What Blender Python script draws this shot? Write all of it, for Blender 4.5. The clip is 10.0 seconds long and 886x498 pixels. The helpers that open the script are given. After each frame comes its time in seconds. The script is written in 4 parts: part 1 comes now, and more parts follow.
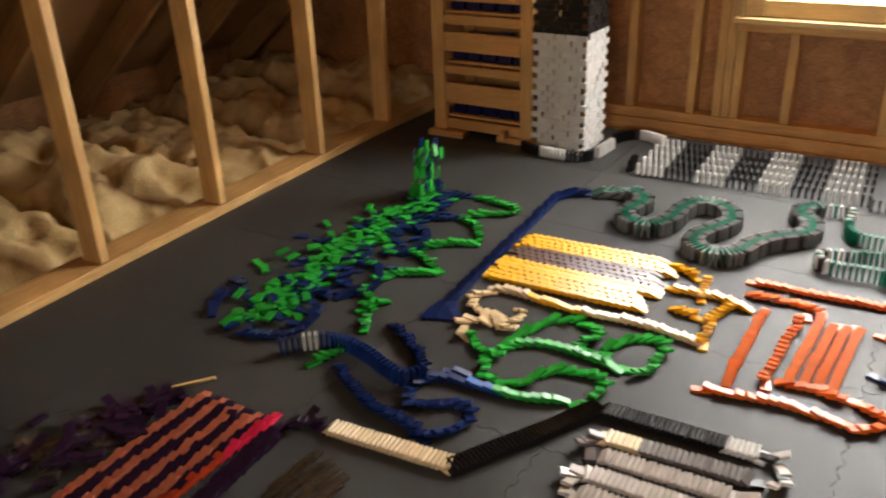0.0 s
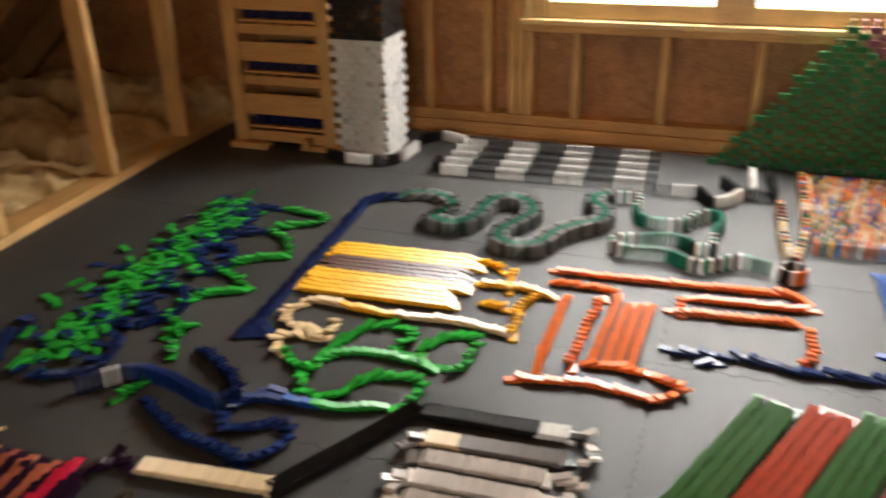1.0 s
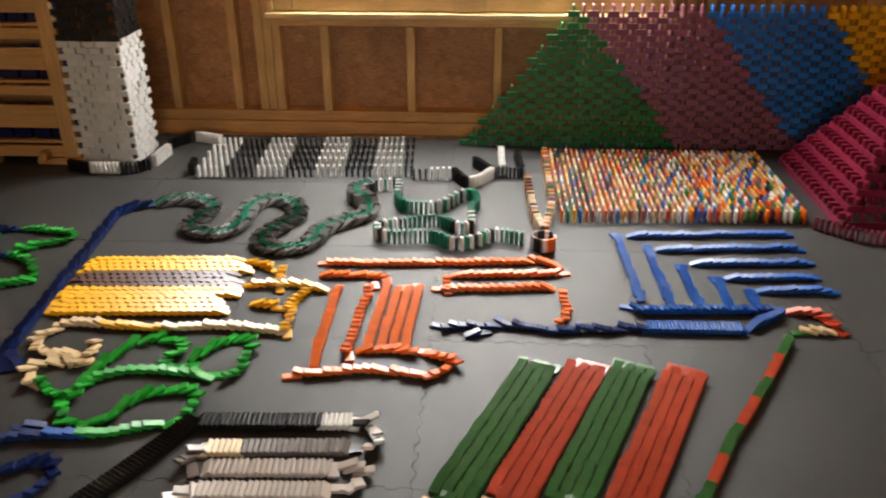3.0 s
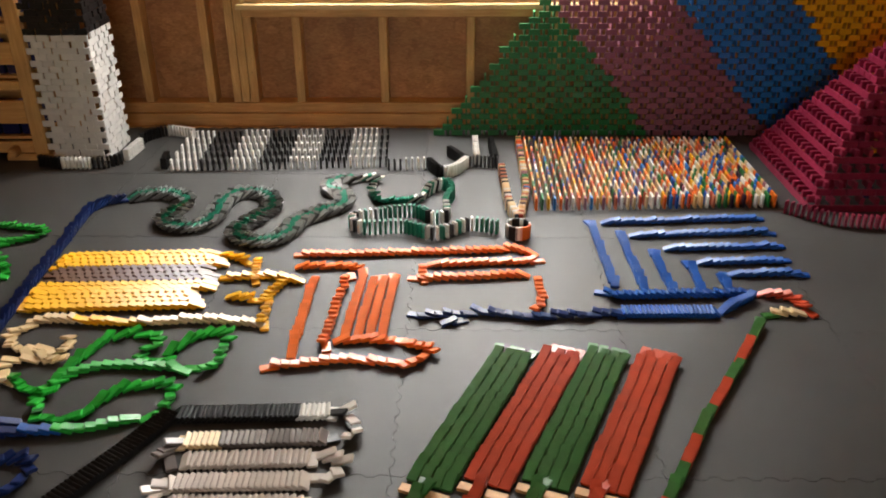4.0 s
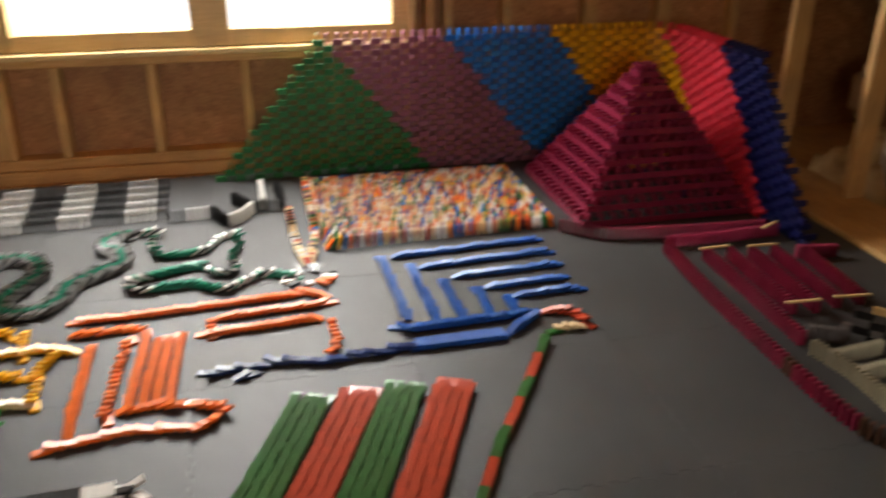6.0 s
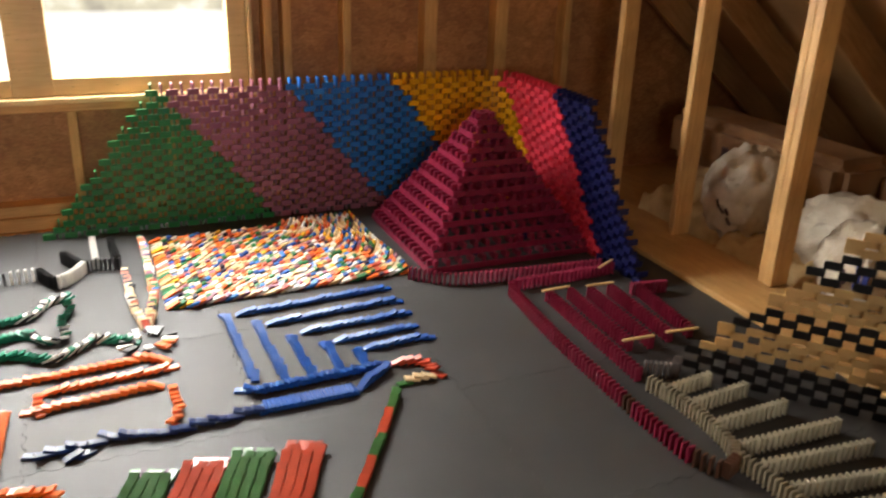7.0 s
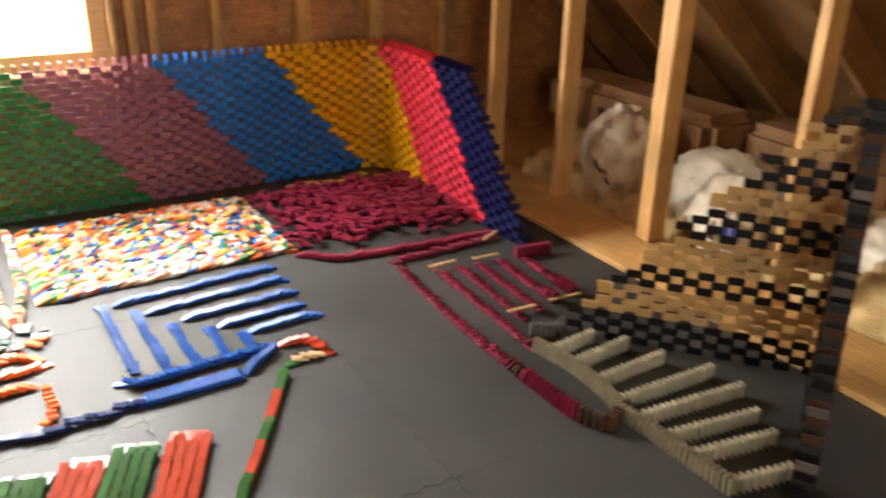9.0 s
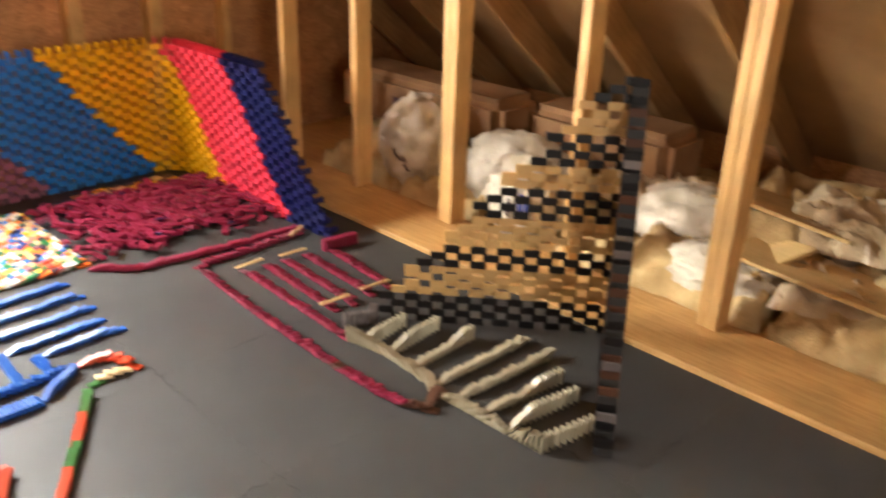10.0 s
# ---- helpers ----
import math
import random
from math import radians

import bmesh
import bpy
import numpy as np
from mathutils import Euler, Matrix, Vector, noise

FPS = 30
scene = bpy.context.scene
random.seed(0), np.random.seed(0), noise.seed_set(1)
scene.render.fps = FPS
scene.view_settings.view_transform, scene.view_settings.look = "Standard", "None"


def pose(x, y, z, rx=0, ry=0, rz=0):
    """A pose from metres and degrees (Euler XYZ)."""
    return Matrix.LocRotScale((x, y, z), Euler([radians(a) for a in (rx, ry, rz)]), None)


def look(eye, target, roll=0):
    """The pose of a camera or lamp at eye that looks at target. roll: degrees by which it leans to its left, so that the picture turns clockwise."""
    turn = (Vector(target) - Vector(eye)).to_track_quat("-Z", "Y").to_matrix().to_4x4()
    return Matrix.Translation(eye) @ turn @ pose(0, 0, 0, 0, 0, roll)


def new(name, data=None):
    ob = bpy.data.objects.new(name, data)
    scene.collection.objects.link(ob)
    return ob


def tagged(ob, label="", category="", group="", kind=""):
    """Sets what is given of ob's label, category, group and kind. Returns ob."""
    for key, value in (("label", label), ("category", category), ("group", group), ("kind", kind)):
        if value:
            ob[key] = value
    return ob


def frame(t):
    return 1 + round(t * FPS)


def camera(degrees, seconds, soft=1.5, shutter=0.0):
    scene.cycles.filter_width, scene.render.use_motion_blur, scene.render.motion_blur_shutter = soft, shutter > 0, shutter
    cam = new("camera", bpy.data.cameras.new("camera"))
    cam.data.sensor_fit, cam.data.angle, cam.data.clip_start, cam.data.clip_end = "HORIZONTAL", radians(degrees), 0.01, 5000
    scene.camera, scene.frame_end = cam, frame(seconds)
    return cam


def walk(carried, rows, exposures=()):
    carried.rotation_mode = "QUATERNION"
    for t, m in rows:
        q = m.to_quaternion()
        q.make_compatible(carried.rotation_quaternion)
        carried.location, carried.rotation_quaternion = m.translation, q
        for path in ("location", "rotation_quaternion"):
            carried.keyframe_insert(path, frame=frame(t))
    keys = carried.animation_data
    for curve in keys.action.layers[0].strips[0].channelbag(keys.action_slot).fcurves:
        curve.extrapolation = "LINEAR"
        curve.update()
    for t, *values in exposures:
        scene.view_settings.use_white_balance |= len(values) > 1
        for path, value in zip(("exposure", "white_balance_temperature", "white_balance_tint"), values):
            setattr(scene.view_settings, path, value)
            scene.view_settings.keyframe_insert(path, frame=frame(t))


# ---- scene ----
cam = camera(56.2, 10.0, soft=1.9, shutter=0.75)
PATH = [
    (0, (0.886, -0.217, 1.278), (-0.109, 1.293, 0.423), -2.2),
    (0.5, (0.907, -0.205, 1.281), (0.04, 1.387, 0.437), -1.9),
    (1, (0.923, -0.181, 1.278), (0.303, 1.517, 0.422), -1.4),
    (1.5, (0.925, -0.175, 1.277), (0.533, 1.576, 0.393), -0.8),
    (2, (0.93, -0.178, 1.275), (0.716, 1.595, 0.374), -0.8),
    (2.5, (0.938, -0.187, 1.281), (0.785, 1.593, 0.382), -0.5),
    (3, (0.954, -0.19, 1.28), (0.86, 1.605, 0.403), -0.1),
    (3.2, (0.96, -0.198, 1.285), (0.895, 1.595, 0.402), 0.1),
    (4.5, (0.966, -0.202, 1.276), (0.932, 1.584, 0.378), -0.5),
    (5, (0.99, -0.202, 1.28), (1.01, 1.583, 0.379), -0.6),
    (5.5, (1.013, -0.195, 1.29), (1.228, 1.595, 0.422), -0.3),
    (6, (1.032, -0.189, 1.293), (1.446, 1.585, 0.47), 0.2),
    (6.2, (1.054, -0.184, 1.287), (1.558, 1.579, 0.487), 0.3),
    (7.3, (1.075, -0.168, 1.363), (1.865, 1.526, 0.651), 2.3),
    (7.5, (1.083, -0.17, 1.364), (1.883, 1.527, 0.671), 2.3),
    (8, (1.081, -0.165, 1.354), (1.925, 1.505, 0.65), 2.7),
    (8.5, (1.108, -0.168, 1.349), (1.98, 1.471, 0.606), 2.0),
    (9, (1.124, -0.178, 1.353), (2.081, 1.384, 0.549), 1.4),
    (9.5, (1.141, -0.211, 1.384), (2.284, 1.232, 0.601), 1.2),
    (10, (1.12, -0.213, 1.363), (2.427, 1.066, 0.553), 1.9),
]
walk(cam, [(t, look(eye, target, roll)) for t, eye, target, roll in PATH],
     [(0, 0.32), (2.5, 0.15), (4.5, 0.1), (6, 0.1), (7.5, 0.7), (8.5, 0.9), (9.2, 1.2), (10, 1.7)])

# ---- world and lights ----
world = bpy.data.worlds.new("world")
scene.world = world
world.use_nodes = True
sky = world.node_tree.nodes.new("ShaderNodeTexSky")
sky.sky_type = "NISHITA"
sky.sun_disc = False
sky.sun_elevation, sky.sun_rotation = radians(38), radians(160)
back = world.node_tree.nodes["Background"]
world.node_tree.links.new(sky.outputs[0], back.inputs["Color"])
back.inputs["Strength"].default_value = 0.1


def area(name, m, sx, sy, watts, colour, spread=math.pi):
    data = bpy.data.lights.new(name, "AREA")
    data.shape, data.size, data.size_y, data.energy, data.color = "RECTANGLE", sx, sy, watts, colour
    data.spread = spread
    ob = new(name, data)
    ob.matrix_basis = m
    return ob


area("window_daylight", look((0.87, 3.93, 1.45), (0.87, 2.0, 0.35)), 1.75, 0.78, 110, (1.0, 0.99, 0.96))
# Added fill from behind the camera, assumed and unseen; narrow spread spares the eaves
area("rear_fill", look((0.9, -2.12, 1.25), (0.9, 3.5, 0.9)), 1.5, 1.0, 12.5, (1.0, 0.95, 0.85), radians(100))

# ---- materials ----


def material(name):
    m = bpy.data.materials.new(name)
    m.use_nodes = True
    return m, m.node_tree.nodes, m.node_tree.links, m.node_tree.nodes["Principled BSDF"]


def plastic(name, colour, rough=0.3, clear=0.0, spread=0.08):
    m, n, l, p = material(name)
    info = n.new("ShaderNodeObjectInfo")
    isl = n.new("ShaderNodeTexNoise")
    isl.inputs["Scale"].default_value = 90
    mr = n.new("ShaderNodeMapRange")
    mr.inputs["To Min"].default_value, mr.inputs["To Max"].default_value = 1 - spread, 1 + spread
    l.new(info.outputs["Random"], mr.inputs["Value"])
    mix = n.new("ShaderNodeVectorMath")
    mix.operation = "SCALE"
    mix.inputs[0].default_value = colour
    l.new(mr.outputs[0], mix.inputs["Scale"])
    l.new(mix.outputs[0], p.inputs["Base Color"])
    rr = n.new("ShaderNodeMapRange")
    rr.inputs["To Min"].default_value, rr.inputs["To Max"].default_value = rough * 0.75, rough * 1.3
    l.new(isl.outputs["Fac"], rr.inputs["Value"])
    l.new(rr.outputs[0], p.inputs["Roughness"])
    p.inputs["Transmission Weight"].default_value = clear
    bump = n.new("ShaderNodeBump")
    bump.inputs["Strength"].default_value = 0.06
    bump.inputs["Distance"].default_value = 0.002
    l.new(isl.outputs["Fac"], bump.inputs["Height"])
    l.new(bump.outputs[0], p.inputs["Normal"])
    if clear < 0.5:
        # thin moulded plastic lets a little light through
        through_ = n.new("ShaderNodeBsdfTranslucent")
        l.new(mix.outputs[0], through_.inputs["Color"])
        both = n.new("ShaderNodeMixShader")
        both.inputs[0].default_value = 0.22
        l.new(p.outputs[0], both.inputs[1])
        l.new(through_.outputs[0], both.inputs[2])
        l.new(both.outputs[0], n["Material Output"].inputs["Surface"])
    return m


def ramp_of(n, stops):
    r = n.new("ShaderNodeValToRGB")
    while len(r.color_ramp.elements) < len(stops):
        r.color_ramp.elements.new(0.5)
    for e, (at, c) in zip(r.color_ramp.elements, stops):
        e.position, e.color = at, (*c, 1)
    return r


def wood(name, dark, light, axis, rough=0.6):
    """Sawn pine with the grain along an axis, a few knots and blotches."""
    m, n, l, p = material(name)
    tc = n.new("ShaderNodeTexCoord")
    mp = n.new("ShaderNodeMapping")
    mp.inputs["Scale"].default_value = [(3 if k == axis else 45) for k in range(3)]
    l.new(tc.outputs["Object"], mp.inputs["Vector"])
    grain = n.new("ShaderNodeTexNoise")
    grain.inputs["Scale"].default_value, grain.inputs["Detail"].default_value, grain.inputs["Distortion"].default_value = 1.6, 6, 1.2
    l.new(mp.outputs[0], grain.inputs["Vector"])
    blot = n.new("ShaderNodeTexNoise")
    blot.inputs["Scale"].default_value, blot.inputs["Detail"].default_value = 4, 3
    l.new(tc.outputs["Object"], blot.inputs["Vector"])
    r = ramp_of(n, [(0.3, dark), (0.7, light)])
    l.new(grain.outputs["Fac"], r.inputs[0])
    kn = n.new("ShaderNodeTexVoronoi")
    mk = n.new("ShaderNodeMapping")
    mk.inputs["Scale"].default_value = [(4 if k == axis else 14) for k in range(3)]
    l.new(tc.outputs["Object"], mk.inputs["Vector"])
    l.new(mk.outputs[0], kn.inputs["Vector"])
    kr = ramp_of(n, [(0.02, (0.25, 0.25, 0.25)), (0.13, (1, 1, 1))])
    l.new(kn.outputs["Distance"], kr.inputs[0])
    br = ramp_of(n, [(0.3, (0.72, 0.7, 0.66)), (0.7, (1.08, 1.05, 1.0))])
    l.new(blot.outputs["Fac"], br.inputs[0])
    m1, m2 = n.new("ShaderNodeMix"), n.new("ShaderNodeMix")
    for q in (m1, m2):
        q.data_type, q.blend_type = "RGBA", "MULTIPLY"
        q.inputs["Factor"].default_value = 1
    l.new(r.outputs[0], m1.inputs["A"])
    l.new(kr.outputs[0], m1.inputs["B"])
    l.new(m1.outputs["Result"], m2.inputs["A"])
    l.new(br.outputs[0], m2.inputs["B"])
    l.new(m2.outputs["Result"], p.inputs["Base Color"])
    p.inputs["Roughness"].default_value = rough
    bump = n.new("ShaderNodeBump")
    bump.inputs["Strength"].default_value, bump.inputs["Distance"].default_value = 0.25, 0.003
    l.new(grain.outputs["Fac"], bump.inputs["Height"])
    l.new(bump.outputs[0], p.inputs["Normal"])
    return m


def strand_board():
    m, n, l, p = material("strand_board")
    tc = n.new("ShaderNodeTexCoord")
    v = n.new("ShaderNodeTexVoronoi")
    mp = n.new("ShaderNodeMapping")
    mp.inputs["Scale"].default_value, mp.inputs["Rotation"].default_value = (12, 12, 30), (0.4, 0.5, 0.2)
    l.new(tc.outputs["Object"], mp.inputs["Vector"])
    l.new(mp.outputs[0], v.inputs["Vector"])
    v2 = n.new("ShaderNodeTexVoronoi")
    v2.inputs["Scale"].default_value = 22
    l.new(tc.outputs["Object"], v2.inputs["Vector"])
    r = ramp_of(n, [(0.0, (0.25, 0.106, 0.033)), (0.5, (0.39, 0.176, 0.06)), (1.0, (0.55, 0.275, 0.1))])
    mx = n.new("ShaderNodeMix")
    mx.data_type = "RGBA"
    mx.inputs["Factor"].default_value = 0.45
    l.new(v.outputs["Color"], mx.inputs["A"])
    l.new(v2.outputs["Color"], mx.inputs["B"])
    l.new(mx.outputs["Result"], r.inputs[0])
    nz = n.new("ShaderNodeTexNoise")
    nz.inputs["Scale"].default_value, nz.inputs["Detail"].default_value = 2.5, 4
    l.new(tc.outputs["Object"], nz.inputs["Vector"])
    br = ramp_of(n, [(0.3, (0.6, 0.57, 0.55)), (0.7, (1.1, 1.08, 1.05))])
    l.new(nz.outputs["Fac"], br.inputs[0])
    m2 = n.new("ShaderNodeMix")
    m2.data_type, m2.blend_type = "RGBA", "MULTIPLY"
    m2.inputs["Factor"].default_value = 1
    l.new(r.outputs[0], m2.inputs["A"])
    l.new(br.outputs[0], m2.inputs["B"])
    l.new(m2.outputs["Result"], p.inputs["Base Color"])
    p.inputs["Roughness"].default_value = 0.65
    bump = n.new("ShaderNodeBump")
    bump.inputs["Strength"].default_value, bump.inputs["Distance"].default_value = 0.3, 0.003
    l.new(v.outputs["Distance"], bump.inputs["Height"])
    l.new(bump.outputs[0], p.inputs["Normal"])
    return m


def mottled(name, dark, light, scale, rough, bump_to, distance=0.01, detail=6):
    m, n, l, p = material(name)
    tc = n.new("ShaderNodeTexCoord")
    nz = n.new("ShaderNodeTexNoise")
    nz.inputs["Scale"].default_value, nz.inputs["Detail"].default_value = scale, detail
    l.new(tc.outputs["Object"], nz.inputs["Vector"])
    fine = n.new("ShaderNodeTexNoise")
    fine.inputs["Scale"].default_value, fine.inputs["Detail"].default_value = scale * 14, 4
    l.new(tc.outputs["Object"], fine.inputs["Vector"])
    r = ramp_of(n, [(0.3, dark), (0.7, light)])
    l.new(nz.outputs["Fac"], r.inputs[0])
    l.new(r.outputs[0], p.inputs["Base Color"])
    p.inputs["Roughness"].default_value = rough
    bump = n.new("ShaderNodeBump")
    bump.inputs["Strength"].default_value, bump.inputs["Distance"].default_value = bump_to, distance
    l.new(fine.outputs["Fac"], bump.inputs["Height"])
    l.new(bump.outputs[0], p.inputs["Normal"])
    return m


def foam_mat():
    """Charcoal foam: stippled, scuffed, a little sheen."""
    m, n, l, p = material("foam")
    geo = n.new("ShaderNodeNewGeometry")
    big = n.new("ShaderNodeTexNoise")
    big.inputs["Scale"].default_value, big.inputs["Detail"].default_value = 2.2, 5
    l.new(geo.outputs["Position"], big.inputs["Vector"])
    fine = n.new("ShaderNodeTexNoise")
    fine.inputs["Scale"].default_value, fine.inputs["Detail"].default_value = 420, 3
    l.new(geo.outputs["Position"], fine.inputs["Vector"])
    r = ramp_of(n, [(0.3, (0.03, 0.029, 0.028)), (0.72, (0.046, 0.0445, 0.042))])
    l.new(big.outputs["Fac"], r.inputs[0])
    l.new(r.outputs[0], p.inputs["Base Color"])
    rr = n.new("ShaderNodeMapRange")
    rr.inputs["To Min"].default_value, rr.inputs["To Max"].default_value = 0.5, 0.64
    l.new(big.outputs["Fac"], rr.inputs["Value"])
    l.new(rr.outputs[0], p.inputs["Roughness"])
    bump = n.new("ShaderNodeBump")
    p.inputs["Specular IOR Level"].default_value = 0.27
    bump.inputs["Strength"].default_value, bump.inputs["Distance"].default_value = 0.2, 0.001
    l.new(fine.outputs["Fac"], bump.inputs["Height"])
    l.new(bump.outputs[0], p.inputs["Normal"])
    return m


def outdoors():
    """Far trees and bleached ground beyond the glass."""
    m, n, l, p = material("outdoors")
    n.remove(p)
    em = n.new("ShaderNodeEmission")
    geo = n.new("ShaderNodeNewGeometry")
    sep = n.new("ShaderNodeSeparateXYZ")
    l.new(geo.outputs["Position"], sep.inputs[0])
    nz = n.new("ShaderNodeTexNoise")
    nz.inputs["Scale"].default_value, nz.inputs["Detail"].default_value = 0.9, 9
    l.new(geo.outputs["Position"], nz.inputs["Vector"])
    trees = ramp_of(n, [(0.3, (0.42, 0.38, 0.3)), (0.5, (0.68, 0.62, 0.46)), (0.65, (0.98, 0.96, 0.85))])
    l.new(nz.outputs["Fac"], trees.inputs[0])
    edge = n.new("ShaderNodeMapRange")
    edge.inputs["From Min"].default_value, edge.inputs["From Max"].default_value = -1.25, -0.95
    l.new(sep.outputs["Z"], edge.inputs["Value"])
    mix = n.new("ShaderNodeMix")
    mix.data_type = "RGBA"
    mix.inputs["A"].default_value = (1.6, 1.55, 1.5, 1)
    l.new(edge.outputs[0], mix.inputs["Factor"])
    l.new(trees.outputs[0], mix.inputs["B"])
    glow = n.new("ShaderNodeMapRange")
    glow.inputs["From Min"].default_value, glow.inputs["From Max"].default_value = 0.4, 2.0
    glow.inputs["To Min"].default_value, glow.inputs["To Max"].default_value = 1.2, 9.0
    l.new(sep.outputs["Z"], glow.inputs["Value"])
    l.new(glow.outputs[0], em.inputs["Strength"])
    l.new(mix.outputs["Result"], em.inputs["Color"])
    l.new(em.outputs[0], n["Material Output"].inputs["Surface"])
    return m


COLOURS = {
    "green": (0.02, 0.36, 0.035), "sea": (0.008, 0.19, 0.11), "navy": (0.006, 0.022, 0.11), "blue": (0.008, 0.075, 0.33),
    "yellow": (0.8, 0.43, 0.008), "brown": (0.1, 0.045, 0.026), "cream": (0.72, 0.55, 0.32), "orange": (0.74, 0.15, 0.012),
    "white": (0.72, 0.7, 0.66), "black": (0.012, 0.011, 0.011), "red": (0.46, 0.05, 0.014), "forest": (0.025, 0.13, 0.022),
    "purple": (0.022, 0.006, 0.027), "salmon": (0.52, 0.15, 0.08), "pink": (0.68, 0.02, 0.07), "maroon": (0.24, 0.017, 0.047),
    "mauve": (0.28, 0.1, 0.145), "sky": (0.02, 0.17, 0.5), "gold": (0.74, 0.4, 0.008), "scarlet": (0.75, 0.045, 0.075),
    "indigo": (0.006, 0.008, 0.06), "tan": (0.62, 0.41, 0.17), "slate": (0.045, 0.044, 0.042), "ash": (0.2, 0.2, 0.195), "stone": (0.31, 0.265, 0.18), "moss": (0.015, 0.16, 0.04),
}
PLASTIC = {k: plastic(k + "_plastic", v) for k, v in COLOURS.items()}
PLASTIC["silver"] = plastic("silver_plastic", (0.6, 0.53, 0.47), 0.2, 0.15)
PLASTIC["clear"] = plastic("clear_plastic", (0.97, 0.97, 0.97), 0.03, 1.0, 0.02)
PLASTIC["smoke"] = plastic("smoke_plastic", (0.2, 0.17, 0.16), 0.22, 0.15)
FOAM = foam_mat()
STUD = wood("pine_upright", (0.5, 0.27, 0.085), (0.66, 0.4, 0.15), 2)
PLATE = wood("pine_long", (0.5, 0.25, 0.075), (0.66, 0.38, 0.14), 0)
PLATE_Y = wood("pine_deep", (0.42, 0.225, 0.07), (0.56, 0.34, 0.13), 1)
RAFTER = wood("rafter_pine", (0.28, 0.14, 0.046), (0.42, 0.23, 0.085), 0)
CASING = wood("window_pine", (0.62, 0.43, 0.18), (0.72, 0.52, 0.25), 0, 0.45)
BOARD = strand_board()
PLY = wood("subfloor_ply", (0.42, 0.22, 0.07), (0.58, 0.33, 0.12), 1)
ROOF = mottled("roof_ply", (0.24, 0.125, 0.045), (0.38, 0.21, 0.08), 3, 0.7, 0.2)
FLUFF = mottled("insulation", (0.33, 0.2, 0.07), (0.58, 0.43, 0.21), 7, 0.95, 0.5, 0.012)
PAPER = mottled("kraft_paper", (0.19, 0.09, 0.035), (0.3, 0.16, 0.065), 5, 0.75, 0.3)
BAG = mottled("bag_plastic", (0.42, 0.35, 0.25), (0.66, 0.6, 0.48), 8, 0.3, 0.6)
SHEET = mottled("sheet_plastic", (0.36, 0.26, 0.14), (0.58, 0.47, 0.31), 6, 0.4, 0.4)
INK = plastic("dark_ink", (0.05, 0.02, 0.03), 0.5)
INK_BLUE = plastic("blue_ink", (0.04, 0.06, 0.25), 0.5)
OUT = outdoors()
GLASS = material("window_glass")
GLASS[3].inputs["Transmission Weight"].default_value = 1
GLASS[3].inputs["Roughness"].default_value = 0.0
GLASS[3].inputs["IOR"].default_value = 1.02
GLASS = GLASS[0]

# ---- makers ----


def mesh_of(name, bm, mat):
    me = bpy.data.meshes.new(name)
    bm.to_mesh(me)
    bm.free()
    me.materials.append(mat)
    return me


def chamfered(sx, sy, sz, edge, base=True, segments=1):
    """A box with chamfered edges; base: it stands on z = 0."""
    bm = bmesh.new()
    bmesh.ops.create_cube(bm, size=1)
    for v in bm.verts:
        v.co = Vector((v.co.x * sx, v.co.y * sy, (v.co.z + (0.5 if base else 0)) * sz))
    if edge:
        bmesh.ops.bevel(bm, geom=bm.edges[:], offset=edge, segments=segments, affect="EDGES")
    return bm


def part(name, bm, mat, parent, label="", m=None):
    ob = new(name, mesh_of(name, bm, mat))
    ob.parent = parent
    if m is not None:
        ob.matrix_basis = m
    if label:
        tagged(ob, label)
    return ob


def block(name, x0, x1, y0, y1, z0, z1, mat, parent=None, edge=0.003, label=""):
    """A sawn board between two corners of the world; the parent sits at the world's origin."""
    bm = chamfered(x1 - x0, y1 - y0, z1 - z0, edge, False)
    ob = new(name, mesh_of(name, bm, mat))
    ob.location = ((x0 + x1) / 2, (y0 + y1) / 2, (z0 + z1) / 2)
    if parent:
        ob.parent = parent
    if label:
        tagged(ob, label)
    return ob


THICK, WIDE, TALL = 0.008, 0.026, 0.0515
TILE = {k: mesh_of("domino", chamfered(THICK, WIDE, TALL, 0.0018, True, 2), m) for k, m in PLASTIC.items()}
PAIR = {k: mesh_of("domino", chamfered(THICK * 2, WIDE, TALL, 0.0018, True, 2), PLASTIC[k]) for k in ("moss", "mauve", "sky", "gold", "scarlet", "indigo", "maroon")}
MOVES = []


def thing(name, x, y, label, category, group="", z=0.0):
    ob = new(name)
    ob.empty_display_size = 0.02
    ob.location = (x, y, z)
    return tagged(ob, label, category, group)


def domino(parent, colour, m, rows=None, thick=False):
    """One domino (thick: of the double kind in the openwork walls) at the world pose m; rows: its later world poses, for motions()."""
    ob = new("domino", (PAIR if thick else TILE)[colour])
    ob.parent = parent
    away = Matrix.Translation(-parent.location)
    ob.matrix_basis = away @ m
    if rows:
        MOVES.append((ob, [(t, away @ r) for t, r in rows]))
    return ob


def tipped(x, y, a, tip, side=0.0, lift=0.0):
    """A domino at x, y that heads along a and leans forward by tip degrees about its front edge."""
    return pose(x, y, lift, 0, 0, a + side) @ pose(THICK / 2, 0, 0, 0, tip, 0) @ pose(-THICK / 2, 0, 0)


